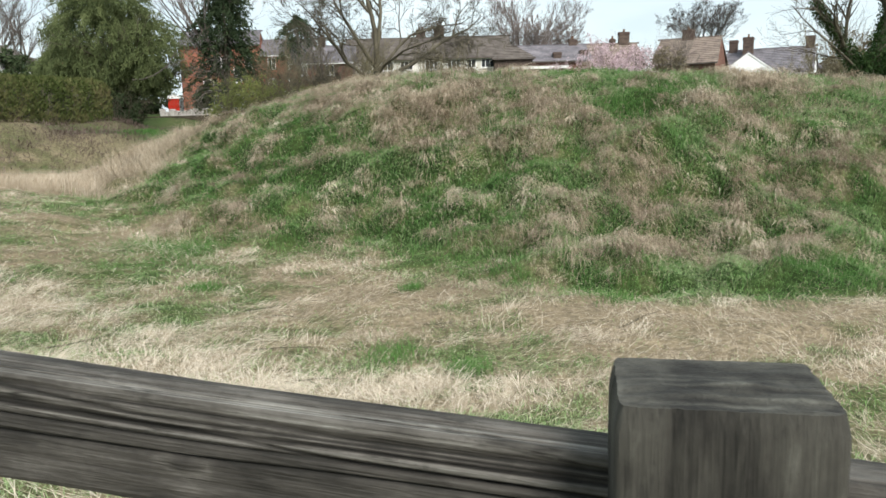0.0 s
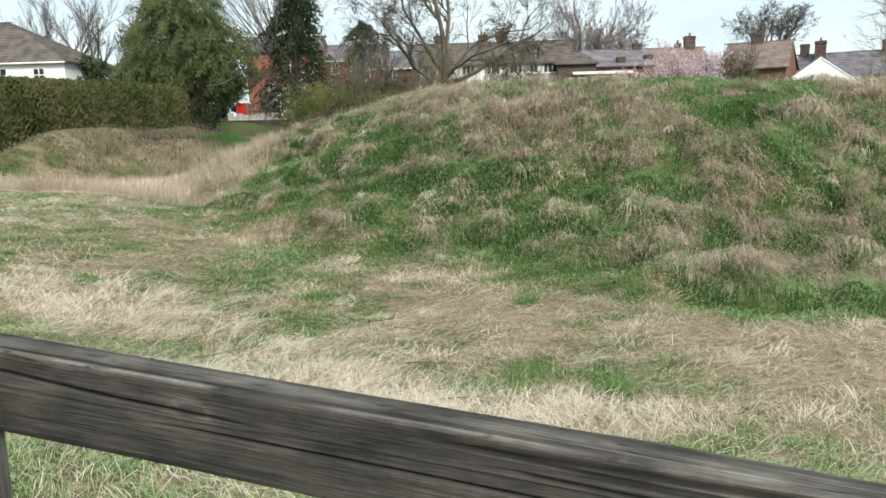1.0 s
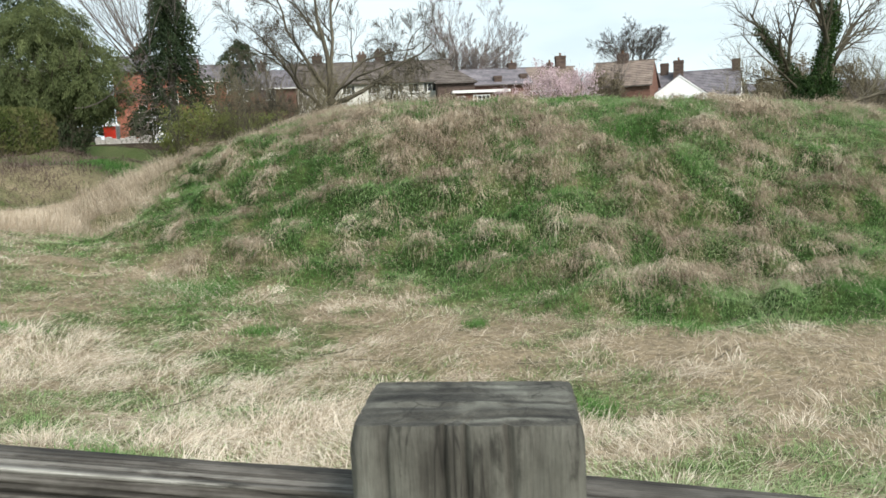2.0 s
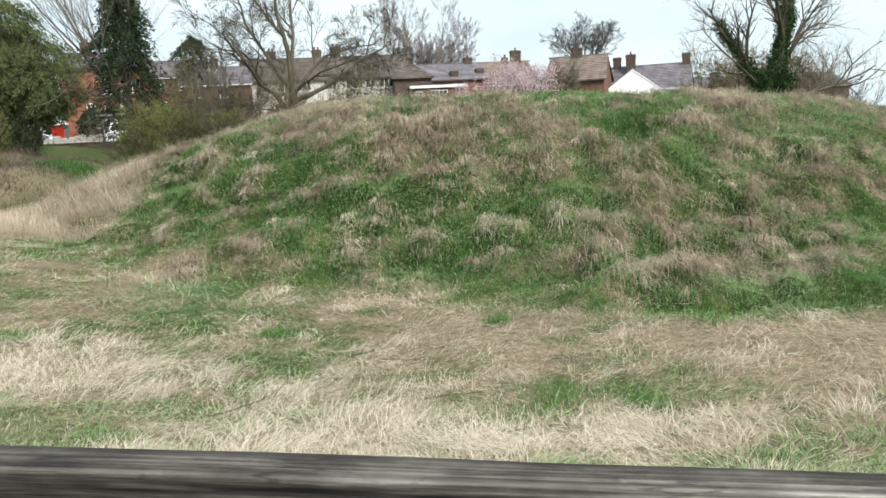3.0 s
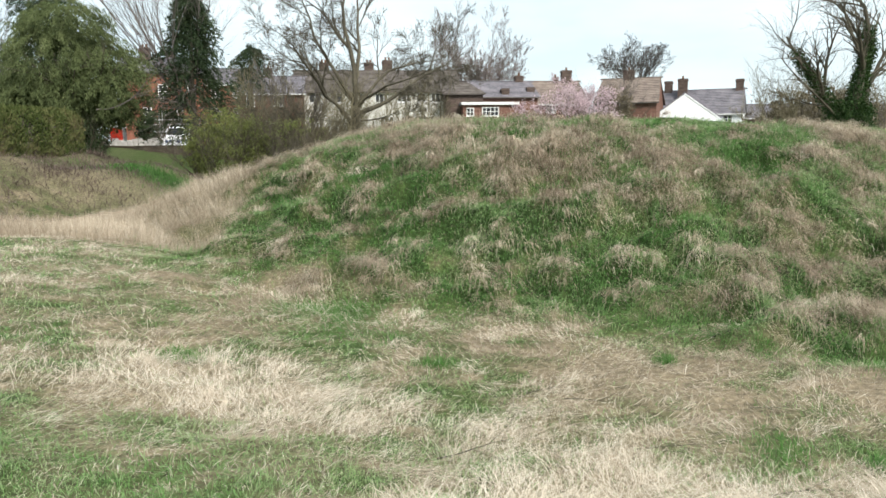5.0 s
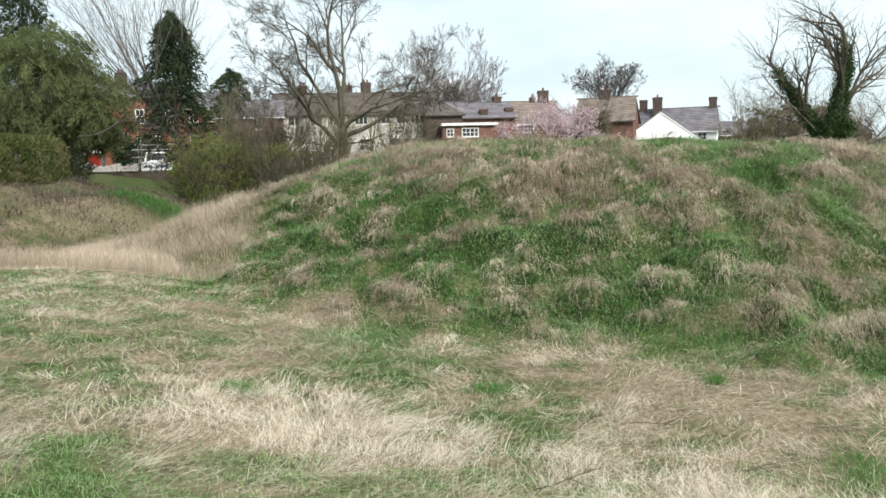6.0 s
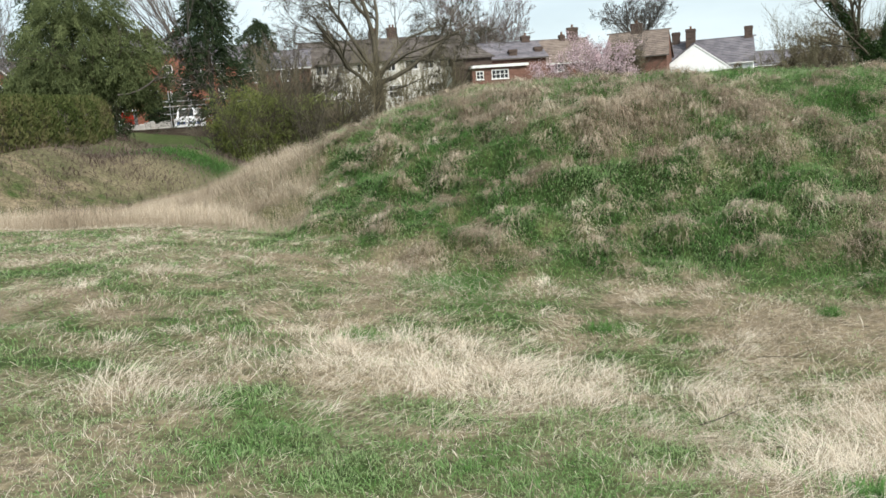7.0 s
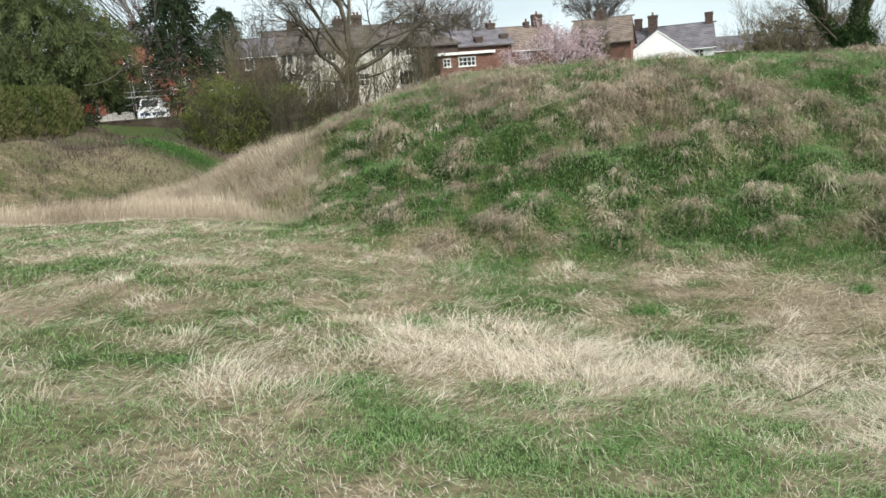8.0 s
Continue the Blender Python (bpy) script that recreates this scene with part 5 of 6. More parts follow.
def build_far_trees():
    for x, y, h, r, lean, label, seed in ((11.4, 110, 4.0, 0.32, 0.0, "tall pale bare tree behind the rooftops", 51), (14.4, 106, 3.5, 0.3, 0.0, "bare tree with reddish twigs behind the rooftops", 52), (12.3, 108, 3.0, 0.25, -0.08, "bare tree with reddish twigs behind the rooftops", 53)):
        z = ground_at(x, y)
        k = 13.0 if seed == 51 else 8.5
        ways = [(0.8 + 0.03 * i, (0.55 * math.cos(2.1 * i) + lean, 0.4 * math.sin(2.1 * i), 1.0), k * (1 - 0.05 * i), 0.17) for i in range(6)]
        bare_tree("bare_tree", label, (x, y, z), h, r, ways, seed, BARK_ROSE, levels=4, kids=6, spread=0.5, lift=0.3, wobble=0.09, shrink=0.54, fine=0.009)
    z = ground_at(41, 120)
    ways = [(0.75 + 0.03 * i, (0.62 * math.cos(1.9 * i), 0.5 * math.sin(1.9 * i), 1.0), 8.6 - 0.2 * i, 0.17) for i in range(9)]
    bare_tree("bare_tree", "round-crowned bare tree standing above the roofs", (41, 120, z), 8.0, 0.42, ways, 54, BARK_ASH, levels=4, kids=6, spread=0.6, lift=0.12, wobble=0.13, shrink=0.54, fine=0.011)
    for x, y, k, seed in ((-41, 76, 9.5, 55), (-35, 80, 8.0, 56), (-47, 78, 10, 57), (-30.5, 70, 8.5, 58), (-9.5, 66, 7.0, 59)):
        ways = [(0.8 + 0.03 * i, (0.7 * math.cos(2.1 * i + seed), 0.4 * math.sin(2.1 * i + seed), 1.0), k * (1 - 0.05 * i), 0.15) for i in range(6)]
        bare_tree("bare_tree", "bare tree with pale branches among the gardens", (x, y, ground_at(x, y)), 2.6, 0.3, ways, seed, BARK_PALE, levels=3, kids=6, spread=0.42, lift=0.3, wobble=0.1, shrink=0.55, fine=0.012)
    # pink blossom
    rng = np.random.default_rng(61)
    x, y = 13.3, 62.0
    z = ground_at(x, y)
    ob = thing("blossom_tree", "small garden tree covered in pink blossom", "tree", "bare trees", (x, y, z))
    ways = [(0.6 + 0.05 * i, (1.15 * math.cos(2.2 * i), 0.6 * math.sin(2.2 * i), 0.8), 4.2, 0.1) for i in range(9)]
    lines = fan(rng, (0, 0, 0), 2.2, 0.2, ways, levels=3, kids=5, spread=0.55, lift=0.25, wobble=0.14)
    wood(ob, "branchwork", lines)
    tips = np.concatenate([l[1:, :3] for l in lines if l[0][3] < 0.05])
    pts = np.repeat(tips[rng.uniform(0, 1, len(tips)) < 0.85], 4, axis=0)
    crown(ob, "blossom", pts + rng.normal(0, 0.12, pts.shape), 0.085, BLOSSOM, rng, None, 1.2)
    pine = conifer("pine_tree", "dark pine behind the bare trees", (-13.9, 75, ground_at(-13.9, 75)), 10.0, 2.6, 5.6, 62, rows=230)


build_oak()
build_ivy_tree()
build_yew()
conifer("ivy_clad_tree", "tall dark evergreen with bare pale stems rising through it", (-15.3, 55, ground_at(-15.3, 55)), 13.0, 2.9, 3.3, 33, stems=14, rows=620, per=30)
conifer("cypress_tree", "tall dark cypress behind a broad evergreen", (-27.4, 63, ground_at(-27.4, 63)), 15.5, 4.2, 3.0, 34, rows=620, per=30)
build_hedge()
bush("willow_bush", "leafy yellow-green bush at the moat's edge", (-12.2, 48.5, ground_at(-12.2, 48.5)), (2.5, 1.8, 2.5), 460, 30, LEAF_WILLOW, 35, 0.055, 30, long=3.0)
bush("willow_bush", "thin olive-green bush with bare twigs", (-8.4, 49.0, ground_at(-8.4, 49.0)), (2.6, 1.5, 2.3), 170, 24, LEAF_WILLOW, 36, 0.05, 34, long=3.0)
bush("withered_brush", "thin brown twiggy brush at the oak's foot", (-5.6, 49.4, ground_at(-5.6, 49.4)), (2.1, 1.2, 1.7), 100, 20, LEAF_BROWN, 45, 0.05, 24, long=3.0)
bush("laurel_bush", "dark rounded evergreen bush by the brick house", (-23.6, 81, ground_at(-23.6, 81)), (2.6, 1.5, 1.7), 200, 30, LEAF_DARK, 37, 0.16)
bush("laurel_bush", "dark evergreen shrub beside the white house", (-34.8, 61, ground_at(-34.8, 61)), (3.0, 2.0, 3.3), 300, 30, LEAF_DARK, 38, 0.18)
thicket("thin bare saplings and brush beside the oak", (-8.0, 50.5, ground_at(-8, 50.5)), 3.9, 1.8, 5.8, 26, 71, BARK_OLIVE)
thicket("thin bare saplings and brush beside the oak", (-2.0, 51.5, ground_at(-2, 51.5)), 2.8, 1.2, 4.8, 18, 72, BARK_OLIVE)
thicket("dense olive-brown saplings in front of the terrace", (-5.0, 62.0, ground_at(-5, 62)), 7.0, 3.0, 7.8, 26, 76, BARK_OLIVE)
thicket("dense olive-brown saplings in front of the terrace", (-11.0, 56.0, ground_at(-11, 56)), 2.8, 2.0, 7.4, 18, 77, BARK_OLIVE)
thicket("tangled brown scrub behind the mound", (34.2, 58, ground_at(34.2, 58)), 6.4, 2.5, 6.2, 36, 73, BARK_OLIVE)
thicket("tangled brown scrub behind the mound", (24.5, 40, ground_at(24.5, 40)), 3.5, 2.0, 4.2, 22, 74)
thicket("grey bare brush among the cottages", (23.2, 82, ground_at(23.2, 82)), 2.2, 1.0, 7.0, 14, 75)
bush("garden_shrub", "tall dark evergreen shrub behind the site", (-31.5, 80, ground_at(-31.5, 80)), (3.2, 1.5, 2.4), 150, 24, LEAF_DARK, 43, 0.18)
bush("garden_shrub", "tall dark evergreen shrub behind the site", (-37.2, 79, ground_at(-37.2, 79)), (3.6, 1.5, 2.8), 160, 24, LEAF_DARK, 44, 0.18)
bush("undergrowth", "dark evergreen undergrowth round a tree's foot", (-24.6, 53.6, ground_at(-24.6, 53.6)), (2.6, 1.2, 1.2), 160, 26, LEAF_DARK, 39, 0.1)
bush("undergrowth", "dark evergreen undergrowth round a tree's foot", (-21.4, 50.8, ground_at(-21.4, 50.8)), (1.5, 1.0, 1.5), 150, 26, LEAF_DARK, 46, 0.08, long=2.6)
bush("withered_brush", "dense brown withered brush beyond the mound", (34.4, 60, ground_at(34.4, 60)), (6.2, 2.0, 3.3), 760, 26, LEAF_BROWN, 40, 0.085, 30, long=3.0)
bush("withered_brush", "dense brown withered brush beyond the mound", (26.5, 44, ground_at(26.5, 44)), (3.4, 1.6, 2.1), 380, 26, LEAF_BROWN, 41, 0.07, 24, long=3.0)
bush("withered_brush", "thin brown brush among the cottages", (23.4, 80, ground_at(23.4, 80)), (2.2, 1.0, 3.2), 160, 20, LEAF_BROWN, 42, 0.12)
build_far_trees()


# ---- grass ----
DRY_STEMS = tinted("dead_grass", [(0.135, 0.104, 0.073), (0.345, 0.28, 0.205), (0.56, 0.475, 0.37), (0.79, 0.71, 0.59)], 0.7, 0.3)
BRAMBLE = tinted("withered_bramble", [(0.115, 0.084, 0.073), (0.175, 0.135, 0.116), (0.25, 0.2, 0.17), (0.38, 0.32, 0.26)], 0.8, 0.2)
FRESH_BLADES = tinted("fresh_grass", [(0.044, 0.112, 0.026), (0.098, 0.212, 0.054), (0.178, 0.325, 0.108), (0.36, 0.455, 0.235)], 0.6, 0.4)


def blades(name, p, head, rise, bend, length, width, tint, mat, label, joints=1):
    """One mesh of bent tapering blades rooted at p. head: compass angle; rise: first angle over the ground; bend: how far it nods;
    joints: bends along the blade."""
    def way(e):
        return np.stack([np.cos(head) * np.cos(e), np.sin(head) * np.cos(e), np.sin(e)], -1)
    side = np.stack([-np.sin(head), np.cos(head), 0 * head], -1) * (width * 0.6)[:, None]
    rows, q, step = [p], p, (length / (joints + 1))[:, None]
    for k in range(joints + 1):
        q = q + way(rise - bend * k / joints) * step
        if k < joints:
            thin = 1 - 0.35 * k / joints
            rows += [q + side * thin, q - side * thin]
    rows.append(q)
    m = len(rows)
    v = np.stack(rows, 1).reshape(-1, 3)
    i = np.arange(len(p))[:, None] * m
    faces = [np.concatenate([i, i + 1, i + 2], 1), np.concatenate([i + m - 3, i + m - 1, i + m - 2], 1)]
    for k in range(joints - 1):
        faces.append(np.concatenate([i + 1 + 2 * k, i + 3 + 2 * k, i + 4 + 2 * k, i + 2 + 2 * k], 1))
    ob = arrays(name, v, faces, mat, np.repeat(np.clip(tint, 0, 1), m))
    return tagged(ob, label, "grass", kind="stuff")


def scatter(n, rng, y0=2.0, y1=27.5):
    """Places on the seen ground, thicker near the path."""
    u = rng.uniform(0, 1, n)
    y = y0 + (y1 - y0) * (0.55 * u + 0.45 * u * u)
    lo, hi = -9.0 - 0.84 * np.maximum(y - 1.6, 0), np.minimum(0.66 * y + 1.2, 15)
    x = lo + (hi - lo) * rng.uniform(0, 1, n)
    keep = rng.uniform(0, 1, n) < (hi - lo) / (15 + 31)
    return x[keep], y[keep]


def downhill(x, y):
    e = 0.4
    gx, gy = land(x + e, y) - land(x - e, y), land(x, y + e) - land(x, y - e)
    return np.arctan2(-gy, -gx)


def ground_points(x, y, sink=0.01):
    return np.stack([x, y, land_top(x, y) - sink], -1)


def build_grass():
    rng = np.random.default_rng(4)
    lush = (LUSH_SLOPE, LUSH_FOOT, LUSH_BANK)
    # fresh blades on the flat and the near bank
    x, y = scatter(330000, rng, 2.0, 18)
    f, d = face(x, y), dryness(x, y)
    keep = rng.uniform(0, 1, len(x)) < np.clip(1.2 - 1.1 * d, 0.1, 1) * (1 - 0.85 * reedy(x, y)) * (1 - 0.6 * spots(x, y, MOWN)) * (1 - f)
    x, y = x[keep], y[keep]
    n, dist = len(x), np.hypot(y - 1.0, 1.0)
    long = 0.085 * rng.uniform(0.6, 1.7, n) * (0.7 + 0.6 * lumps(x, y, 0.5, 12))
    tint = 0.76 + 0.5 * (lumps(x, y, 0.7, 13) - 0.5) + 0.25 * (lumps(x, y, 2.4, 14) - 0.5) + rng.normal(0, 0.17, n) - 0.12 * patch(x, y, *lush)
    blades("green_grass", ground_points(x, y), rng.uniform(0, 2 * np.pi, n), rng.uniform(0.4, 1.4, n), rng.uniform(0.1, 1.3, n), long,
           0.0038 * np.maximum(1, dist / 6.5) * rng.uniform(0.7, 1.4, n), tint, FRESH_BLADES, "short fresh green grass growing through the dead growth")
    # long soft grass combed down the mound's face
    x, y = scatter(760000, rng, 9.5, 26.5)
    on = (face(x, y) > 0.02) & (mound_r(x, y) > 6.0)
    x, y = x[on], y[on]
    f, d = face(x, y), dryness(x, y)
    seen = ss(6.0, 7.5, mound_r(x, y))
    keep = rng.uniform(0, 1, len(x)) < f * seen * np.clip(1.15 - 0.85 * d, 0.2, 1) * (1 - 0.85 * reedy(x, y))
    x, y = x[keep], y[keep]
    n, dist, deep = len(x), np.hypot(y - 1.0, 1.0), patch(x, y, *lush)
    head = downhill(x, y) + 1.6 * (lumps(x, y, 0.6, 55) - 0.5) + rng.normal(0, 0.85, n)
    long = (0.15 + 0.07 * deep) * rng.uniform(0.6, 1.6, n) * (0.7 + 0.6 * lumps(x, y, 0.5, 12))
    tint = 0.66 + 0.6 * (lumps(x, y, 0.7, 13) - 0.5) + 0.3 * (lumps(x, y, 2.4, 14) - 0.5) + rng.normal(0, 0.18, n) - 0.12 * deep
    blades("slope_grass", ground_points(x, y), head, rng.uniform(0.35, 1.3, n), rng.uniform(0.3, 1.6, n), long,
           0.0037 * np.maximum(1, dist / 7) * rng.uniform(0.7, 1.4, n), tint, FRESH_BLADES, "long soft green grass hanging down the mound's face")
    # single dead stems hanging among the green
    x, y = scatter(130000, rng, 9.5, 26.5)
    keep = rng.uniform(0, 1, len(x)) < face(x, y) * ss(6.0, 7.5, mound_r(x, y)) * (0.3 + 0.5 * lumps(x, y, 0.4, 57)) * (1 - reedy(x, y))
    x, y = x[keep], y[keep]
    n, dist = len(x), np.hypot(y - 1.0, 1.0)
    blades("dead_stems", ground_points(x, y), downhill(x, y) + 2.4 * (lumps(x, y, 0.5, 58) - 0.5) + rng.normal(0, 0.6, n), rng.uniform(0.4, 1.3, n), rng.uniform(0.6, 1.8, n), 0.27 * rng.uniform(0.5, 1.5, n),
           0.0024 * np.maximum(1, dist / 7) * rng.uniform(0.7, 1.4, n), 0.45 + 0.3 * (lumps(x, y, 0.8, 59) - 0.5) + rng.normal(0, 0.16, n), DRY_STEMS, "single dead stems bent over among the green grass", joints=2)
    # close turf on the near bank
    m = 210000
    y = 2.3 + 5.2 * rng.uniform(0, 1, m) ** 1.3
    x = -4.6 - 0.84 * np.maximum(y - 1.6, 0) - 4.4 + rng.uniform(0, 1, m) * (9.5 + 0.84 * y)
    d = dryness(x, y)
    keep = rng.uniform(0, 1, m) < np.clip(1.2 - 1.15 * d, 0.06, 1)
    x, y = x[keep], y[keep]
    n = len(x)
    blades("turf", ground_points(x, y), rng.uniform(0, 2 * np.pi, n), rng.uniform(0.3, 1.4, n), rng.uniform(0.1, 1.2, n), rng.uniform(0.03, 0.085, n), rng.uniform(0.0022, 0.0038, n),
           0.9 + 0.5 * (lumps(x, y, 0.6, 34) - 0.5) + rng.normal(0, 0.15, n) - 0.1 * patch(x, y, *lush), FRESH_BLADES, "close bright green turf on the near bank")
    # dead stems lying matted on the flat
    x, y = scatter(480000, rng, 2.0, 19)
    f, d = face(x, y), dryness(x, y)
    keep = rng.uniform(0, 1, len(x)) < np.clip(d * 1.2 - 0.06, 0.07, 1) * (1 - 0.75 * f)
    x, y, d = x[keep], y[keep], d[keep]
    n, dist, pale = len(x), np.hypot(y - 1.0, 1.0), patch(x, y, PALE, wide=1.7)
    mown = patch(x, y, MOWN, wide=1.7)
    head = 0.35 * np.pi + 3.4 * (lumps(x, y, 0.9, 15) - 0.5) + rng.normal(0, 0.6, n) + np.pi * (rng.uniform(0, 1, n) < 0.3)
    rise = np.abs(rng.normal(0.14, 0.2, n)) + 0.25 * pale * rng.uniform(0, 1, n)
    bank = ss(7.5, 5.6, y) * ss(-3.4, -5.4, x)
    long = (0.18 + 0.2 * pale + 0.06 * mown) * (1 - 0.4 * bank) * rng.uniform(0.5, 1.7, n)
    tint = 0.7 + 0.24 * pale - 0.36 * mown + 0.45 * (lumps(x, y, 0.45, 16) - 0.5) + rng.normal(0, 0.26, n)
    blades("straw", ground_points(x, y, 0.0), head, rise, rise * 0.8 + rng.normal(0, 0.2, n), long, 0.0027 * np.maximum(1, dist / 6.5) * (1 - 0.25 * bank) * rng.uniform(0.6, 1.5, n), tint, DRY_STEMS,
           "pale dead grass lying flattened and matted")
    # combed tufts of long pale straw
    cx, cy = scatter(11000, rng, 2.2, 17)
    d, pale = dryness(cx, cy), patch(cx, cy, PALE, wide=1.8)
    keep = rng.uniform(0, 1, len(cx)) < np.clip(1.3 * d - 0.25, 0.03, 1) * (1 - face(cx, cy)) * (0.14 * ss(4.5, 7.0, cy) + 0.62 * pale) * (1 - 0.6 * ss(7.8, 6.0, cy) * ss(-5.8, -7.2, cx)) * (1 - 0.8 * spots(cx, cy, MOWN))
    cx, cy = cx[keep], cy[keep]
    per = 44
    n = len(cx) * per
    x, y = np.repeat(cx, per) + rng.normal(0, 0.1, n), np.repeat(cy, per) + rng.normal(0, 0.1, n)
    head = np.repeat(0.3 * np.pi + 3.8 * (lumps(cx, cy, 0.9, 19) - 0.5) + rng.normal(0, 0.6, len(cx)), per) + rng.normal(0, 0.45, n)
    rise = np.repeat(rng.uniform(0.05, 0.6, len(cx)), per) + np.abs(rng.normal(0, 0.18, n))
    tint = np.repeat(rng.normal(0.74, 0.15, len(cx)), per) + rng.normal(0, 0.24, n)
    blades("straw_tuft_grass", ground_points(x, y, 0.0), head, rise, rise + rng.uniform(0.0, 0.35, n), rng.uniform(0.14, 0.42, n), 0.0026 * np.maximum(1, np.hypot(y - 1, 1) / 6.5) * rng.uniform(0.6, 1.5, n), tint, DRY_STEMS,
           "long pale straw combed over in tufts", joints=2)
    # tussocks of dead grass: mops that open from a crown and hang down the mound's face
    cx, cy = scatter(21000, rng, 9.0, 27.0)
    d = dryness(cx, cy)
    keep = rng.uniform(0, 1, len(cx)) < face(cx, cy) * ss(6.0, 7.5, mound_r(cx, cy)) * np.clip(0.06 + 0.42 * ss(0.4, 0.9, d), 0, 1) * (1 - 0.8 * reedy(cx, cy))
    cx, cy = cx[keep], cy[keep]
    hx, hy = [], []
    for a, b, r in TUSSOCKS_WEST + TUSSOCKS_EAST:
        k = max(2, int(7 * (r / 0.4) ** 2))
        hx.append(a + rng.normal(0, 0.6 * r, k))
        hy.append(b + rng.normal(0, 0.6 * r, k))
    hx, hy = np.concatenate(hx), np.concatenate(hy)
    big = np.concatenate([rng.uniform(0.6, 1.4, len(cx)), rng.uniform(1.2, 2.0, len(hx))])
    cx, cy = np.concatenate([cx, hx]), np.concatenate([cy, hy])
    per = 48
    ang, far = rng.uniform(0, 2 * np.pi, len(cx) * per), np.abs(rng.normal(0, 0.11, len(cx) * per)) * np.repeat(big, per)
    x, y = np.repeat(cx, per) + far * np.cos(ang), np.repeat(cy, per) + far * np.sin(ang)
    n = len(x)
    down = downhill(x, y) + np.repeat(rng.normal(0, 0.6, len(cx)), per)
    out = np.clip(far / 0.16, 0, 1) * 0.8
    head = np.arctan2(np.sin(down) + out * np.sin(ang) + rng.normal(0, 0.2, n), np.cos(down) + out * np.cos(ang) + rng.normal(0, 0.2, n))
    rise = np.repeat(rng.uniform(0.25, 1.0, len(cx)), per) + rng.normal(0.1, 0.18, n)
    long = np.repeat(0.17 + 0.2 * big, per) * rng.uniform(0.5, 1.3, n)
    dist = np.hypot(y - 1.0, 1.0)
    tint = np.repeat(0.37 + 0.34 * (lumps(cx, cy, 1.2, 17) - 0.5) + rng.normal(0, 0.15, len(cx)), per) + rng.normal(0, 0.12, n)
    p = ground_points(x, y, 0.0)
    p[:, 2] += 0.02 + 0.07 * np.repeat(big, per) * np.clip(1 - (far / 0.2) ** 2, 0, 1)
    blades("tussock_grass", p, head, rise, rise + rng.uniform(0.5, 1.3, n), long, 0.0026 * np.maximum(1, dist / 7) * rng.uniform(0.7, 1.4, n), tint, DRY_STEMS,
           "brown and buff dead grass tussocks drooping down the mound", joints=2)
    # tall dead stems on the mound's skirt, the ditch's lip and along the mound's top edge
    x, y = scatter(400000, rng, 14, 29)
    on = (face(x, y) > 0.02) & (mound_r(x, y) > 6.4) | (reedy(x, y) > 0)
    x, y = x[on], y[on]
    r = mound_r(x, y)
    shoulder = ss(3.2, 0.5, x) + 0.8 * ss(5.6, 7.5, x)
    want = np.maximum(reedy(x, y), face(x, y) * dryness(x, y) * (0.02 + (0.04 + 0.5 * shoulder) * ss(12.3, 9.8, r) * ss(6.5, 7.6, r)))
    keep = rng.uniform(0, 1, len(x)) < want
    x, y = x[keep], y[keep]
    n, r = len(x), reedy(x, y)
    blades("tall_dead_grass", ground_points(x, y), downhill(x, y) + rng.normal(0, 1.2, n), rng.uniform(1.0, 1.55, n), rng.uniform(0.0, 0.8, n), (0.28 + 0.26 * r) * rng.uniform(0.6, 1.35, n),
           0.0058 * rng.uniform(0.7, 1.3, n), 0.46 + 0.3 * (lumps(x, y, 1.5, 18) - 0.5) + rng.normal(0, 0.13, n), DRY_STEMS, "tall tan dead grass standing on the mound's skirt")
    # a few separate green tufts, and cut stalks thrown in a heap at the mound's foot
    rows = [(-0.5, 10.25, 0.08), (2.1, 9.4, 0.2), (1.0, 10.6, 0.12), (-3.5, 10.5, 0.14), (-0.6, 7.3, 0.16), (0.2, 6.9, 0.12), (-6.6, 9.9, 0.16), (0.65, 14.35, 0.22), (-3.3, 17.6, 0.3), (3.4, 13.4, 0.22), (2.4, 10.1, 0.25), (-3.7, 5.1, 0.1)]
    c = np.repeat(np.array(rows), 260, axis=0)
    n = len(c)
    x, y = c[:, 0] + rng.normal(0, 1, n) * c[:, 2], c[:, 1] + rng.normal(0, 1, n) * c[:, 2]
    blades("green_tuft_grass", ground_points(x, y), rng.uniform(0, 2 * np.pi, n), rng.uniform(0.8, 1.5, n), rng.uniform(0.1, 1.0, n), (0.1 + 0.2 * c[:, 2]) * rng.uniform(0.7, 1.5, n), np.full(n, 0.0065), 0.36 + rng.normal(0, 0.2, n), FRESH_BLADES,
           "separate dark green tufts of fresh grass")
    for n, mat, tone, wide, label in ((1500, FRESH_BLADES, 0.3, 0.007, "heap of cut dark green stalks"), (420, DRY_STEMS, 0.8, 0.0055, "pale cut stalks thrown on a green heap")):
        x, y = rng.normal(-4.9, 0.6, n), rng.normal(13.3, 0.6, n)
        p = ground_points(x, y)
        p[:, 2] += rng.uniform(0.02, 0.12, n)
        blades("cut_stalks", p, rng.normal(2.6, 0.9, n), rng.normal(0.1, 0.25, n), rng.normal(0, 0.3, n), rng.uniform(0.15, 0.5, n), wide * rng.uniform(0.7, 1.3, n), tone + rng.normal(0, 0.14, n), mat, label)
    n = 420
    x, y = np.concatenate([rng.normal(-6.85, 0.18, 160), rng.uniform(-3, 3.5, 260)]), np.concatenate([rng.normal(17.1, 0.1, 160), rng.uniform(7.5, 11.5, 260)])
    p = ground_points(x, y)
    p[:, 2] += rng.uniform(0.02, 0.06, n)
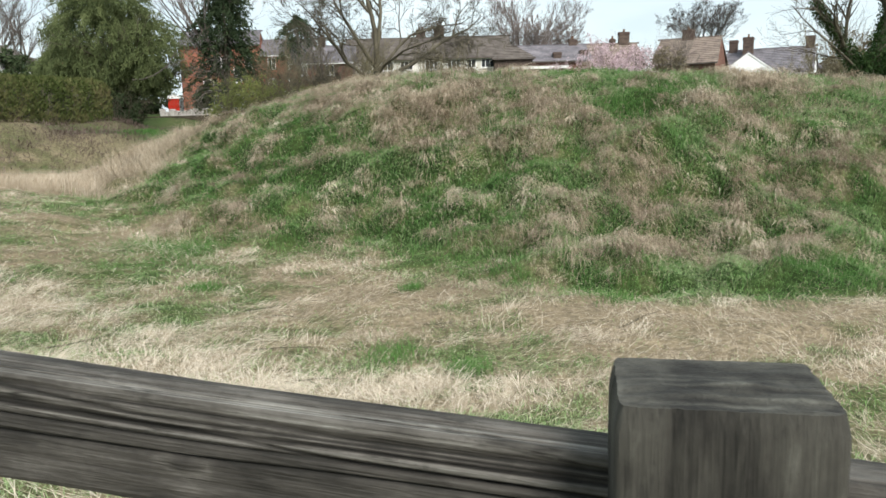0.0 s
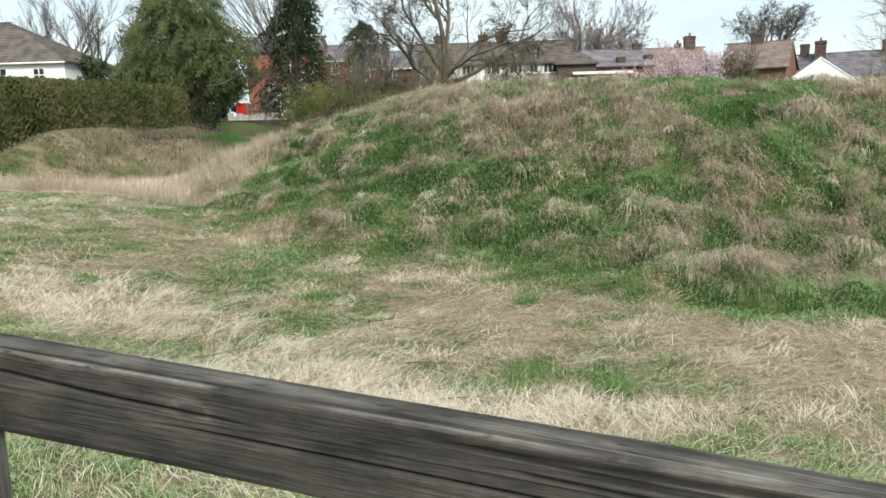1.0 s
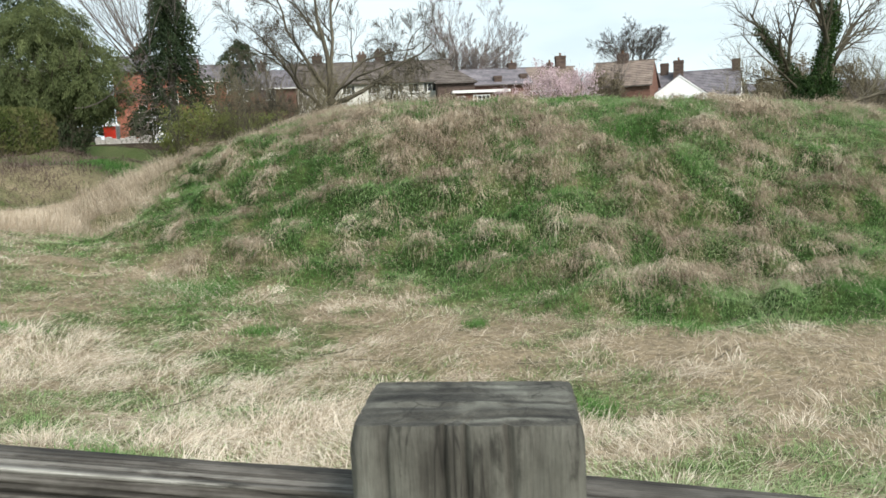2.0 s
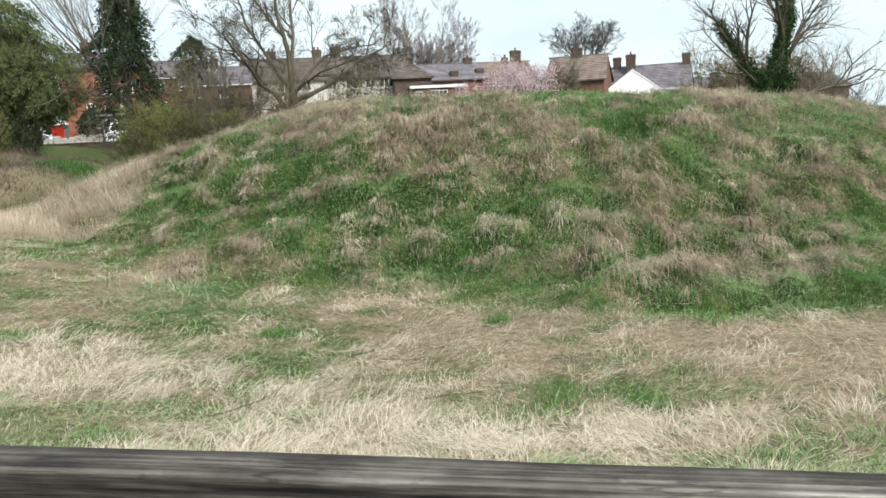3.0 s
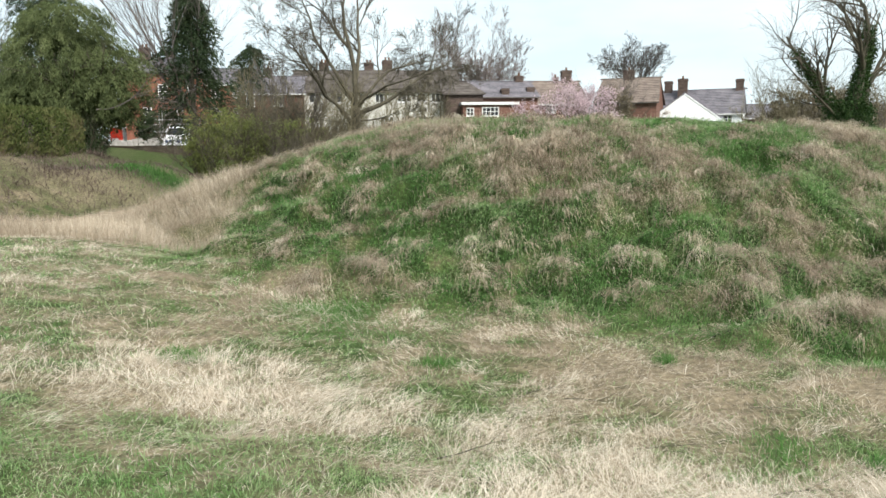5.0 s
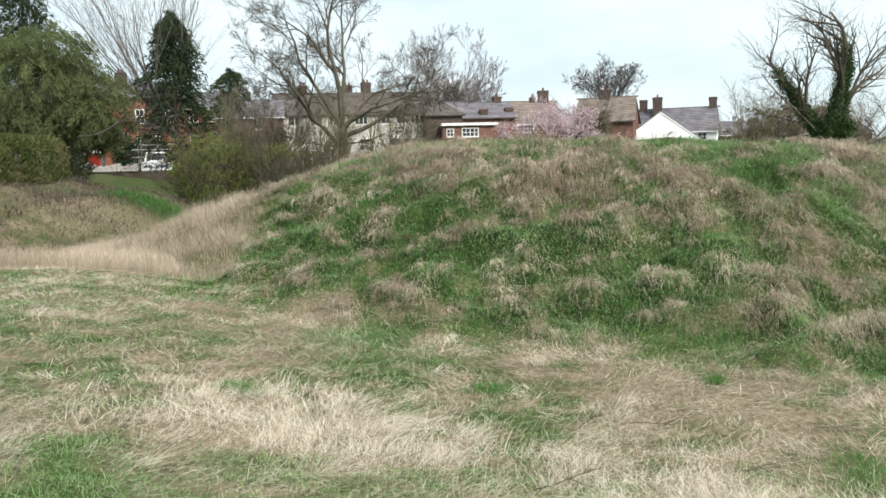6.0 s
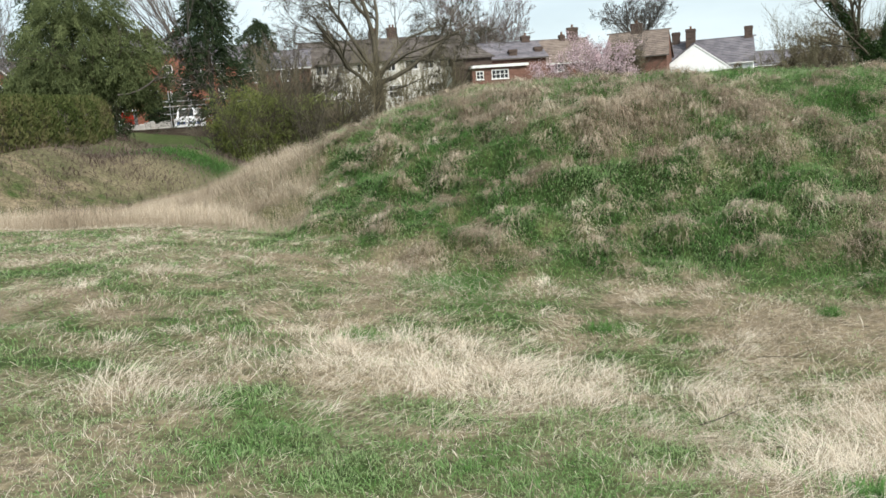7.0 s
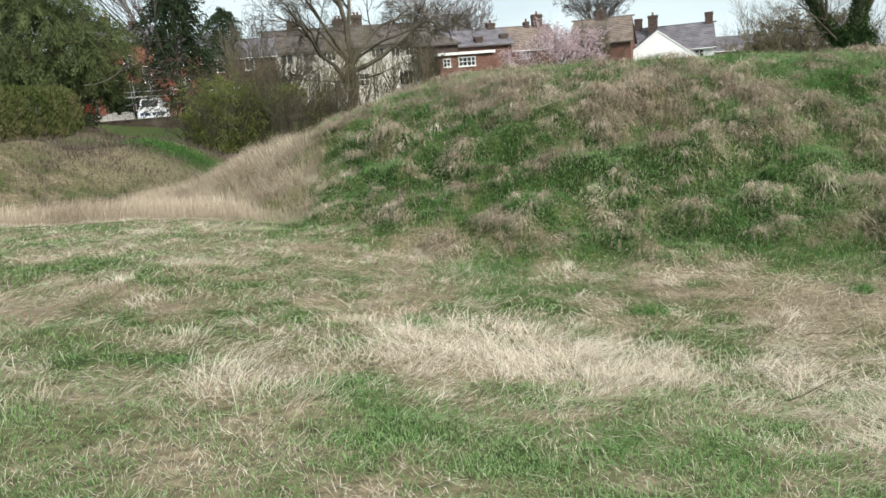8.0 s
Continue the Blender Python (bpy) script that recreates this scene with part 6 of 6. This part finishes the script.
    blades("fallen_stalks", p, rng.normal(0.1, 0.5, n), rng.normal(0.03, 0.12, n), rng.normal(0, 0.2, n), rng.uniform(0.2, 0.55, n), rng.uniform(0.005, 0.009, n), 0.62 + rng.normal(0, 0.2, n), DRY_STEMS, "long pale stalks fallen on the mown ground")
    # dark dead twigs dropped on the mown ground
    for x, y, turn, run in ((-3.9, 7.0, 0.2, 0.7), (-2.2, 9.1, -0.3, 0.55), (-2.6, 9.3, 0.5, 0.4), (-2.0, 7.4, -0.15, 0.6), (-1.5, 6.2, 0.1, 0.75), (1.9, 8.1, 0.6, 0.5), (-0.3, 8.5, -0.4, 0.45), (-7.0, 14.3, -0.5, 0.5)):
        lines, z = [], ground_at(x, y) + 0.035
        grow((0, 0, 0), (math.cos(turn), math.sin(turn), 0.02), run, 0.007, 1, rng, kids=3, spread=0.5, lift=0.0, wobble=0.1, out=lines, fine=0.0025)
        v, f = tubes(lines, 5)
        stick = arrays("fallen_twig", v, [f], BARK, smooth=True)
        stick.matrix_basis = pose(x, y, z)
        tagged(stick, "thin dark dead twig lying on flattened straw", "twig", "fallen twigs")
    # brown dead weeds over the ditch and its far bank
    m = 150000
    x, y = rng.uniform(-30, -4, m), rng.uniform(24, 56, m)
    keep = (rng.uniform(0, 1, m) < 0.25 + 0.75 * lumps(x, y, 1.6, 26)) & (rng.uniform(0, 1, m) > 1.5 * spots(x, y, [(-14.6, 38.5, 2.0), (-12.6, 38.5, 1.8)])) & (mound_r(x, y) > 14.5)
    x, y = x[keep], y[keep]
    n = len(x)
    blades("dead_weeds", ground_points(x, y), rng.uniform(0, 2 * np.pi, n), rng.uniform(0.05, 1.3, n), rng.uniform(0, 1.0, n), (0.16 + 0.3 * lumps(x, y, 1.2, 27)) * rng.uniform(0.5, 1.4, n), rng.uniform(0.01, 0.022, n),
           0.15 + 0.8 * (lumps(x, y, 1.9, 28) - 0.5) + rng.normal(0, 0.17, n), BRAMBLE, "brown dead weeds and brambles on the far bank")
    # fresh grass on the bank by the moat
    x, y = rng.normal(-14.0, 1.6, 3800), rng.normal(38.2, 1.8, 3800)
    n = len(x)
    blades("bank_grass", ground_points(x, y), rng.uniform(0, 2 * np.pi, n), rng.uniform(0.7, 1.5, n), rng.uniform(0, 1.0, n), rng.uniform(0.12, 0.3, n), rng.uniform(0.012, 0.022, n), 0.2 + rng.normal(0, 0.16, n), FRESH_BLADES, "green grass on the bank above the moat")


build_grass()
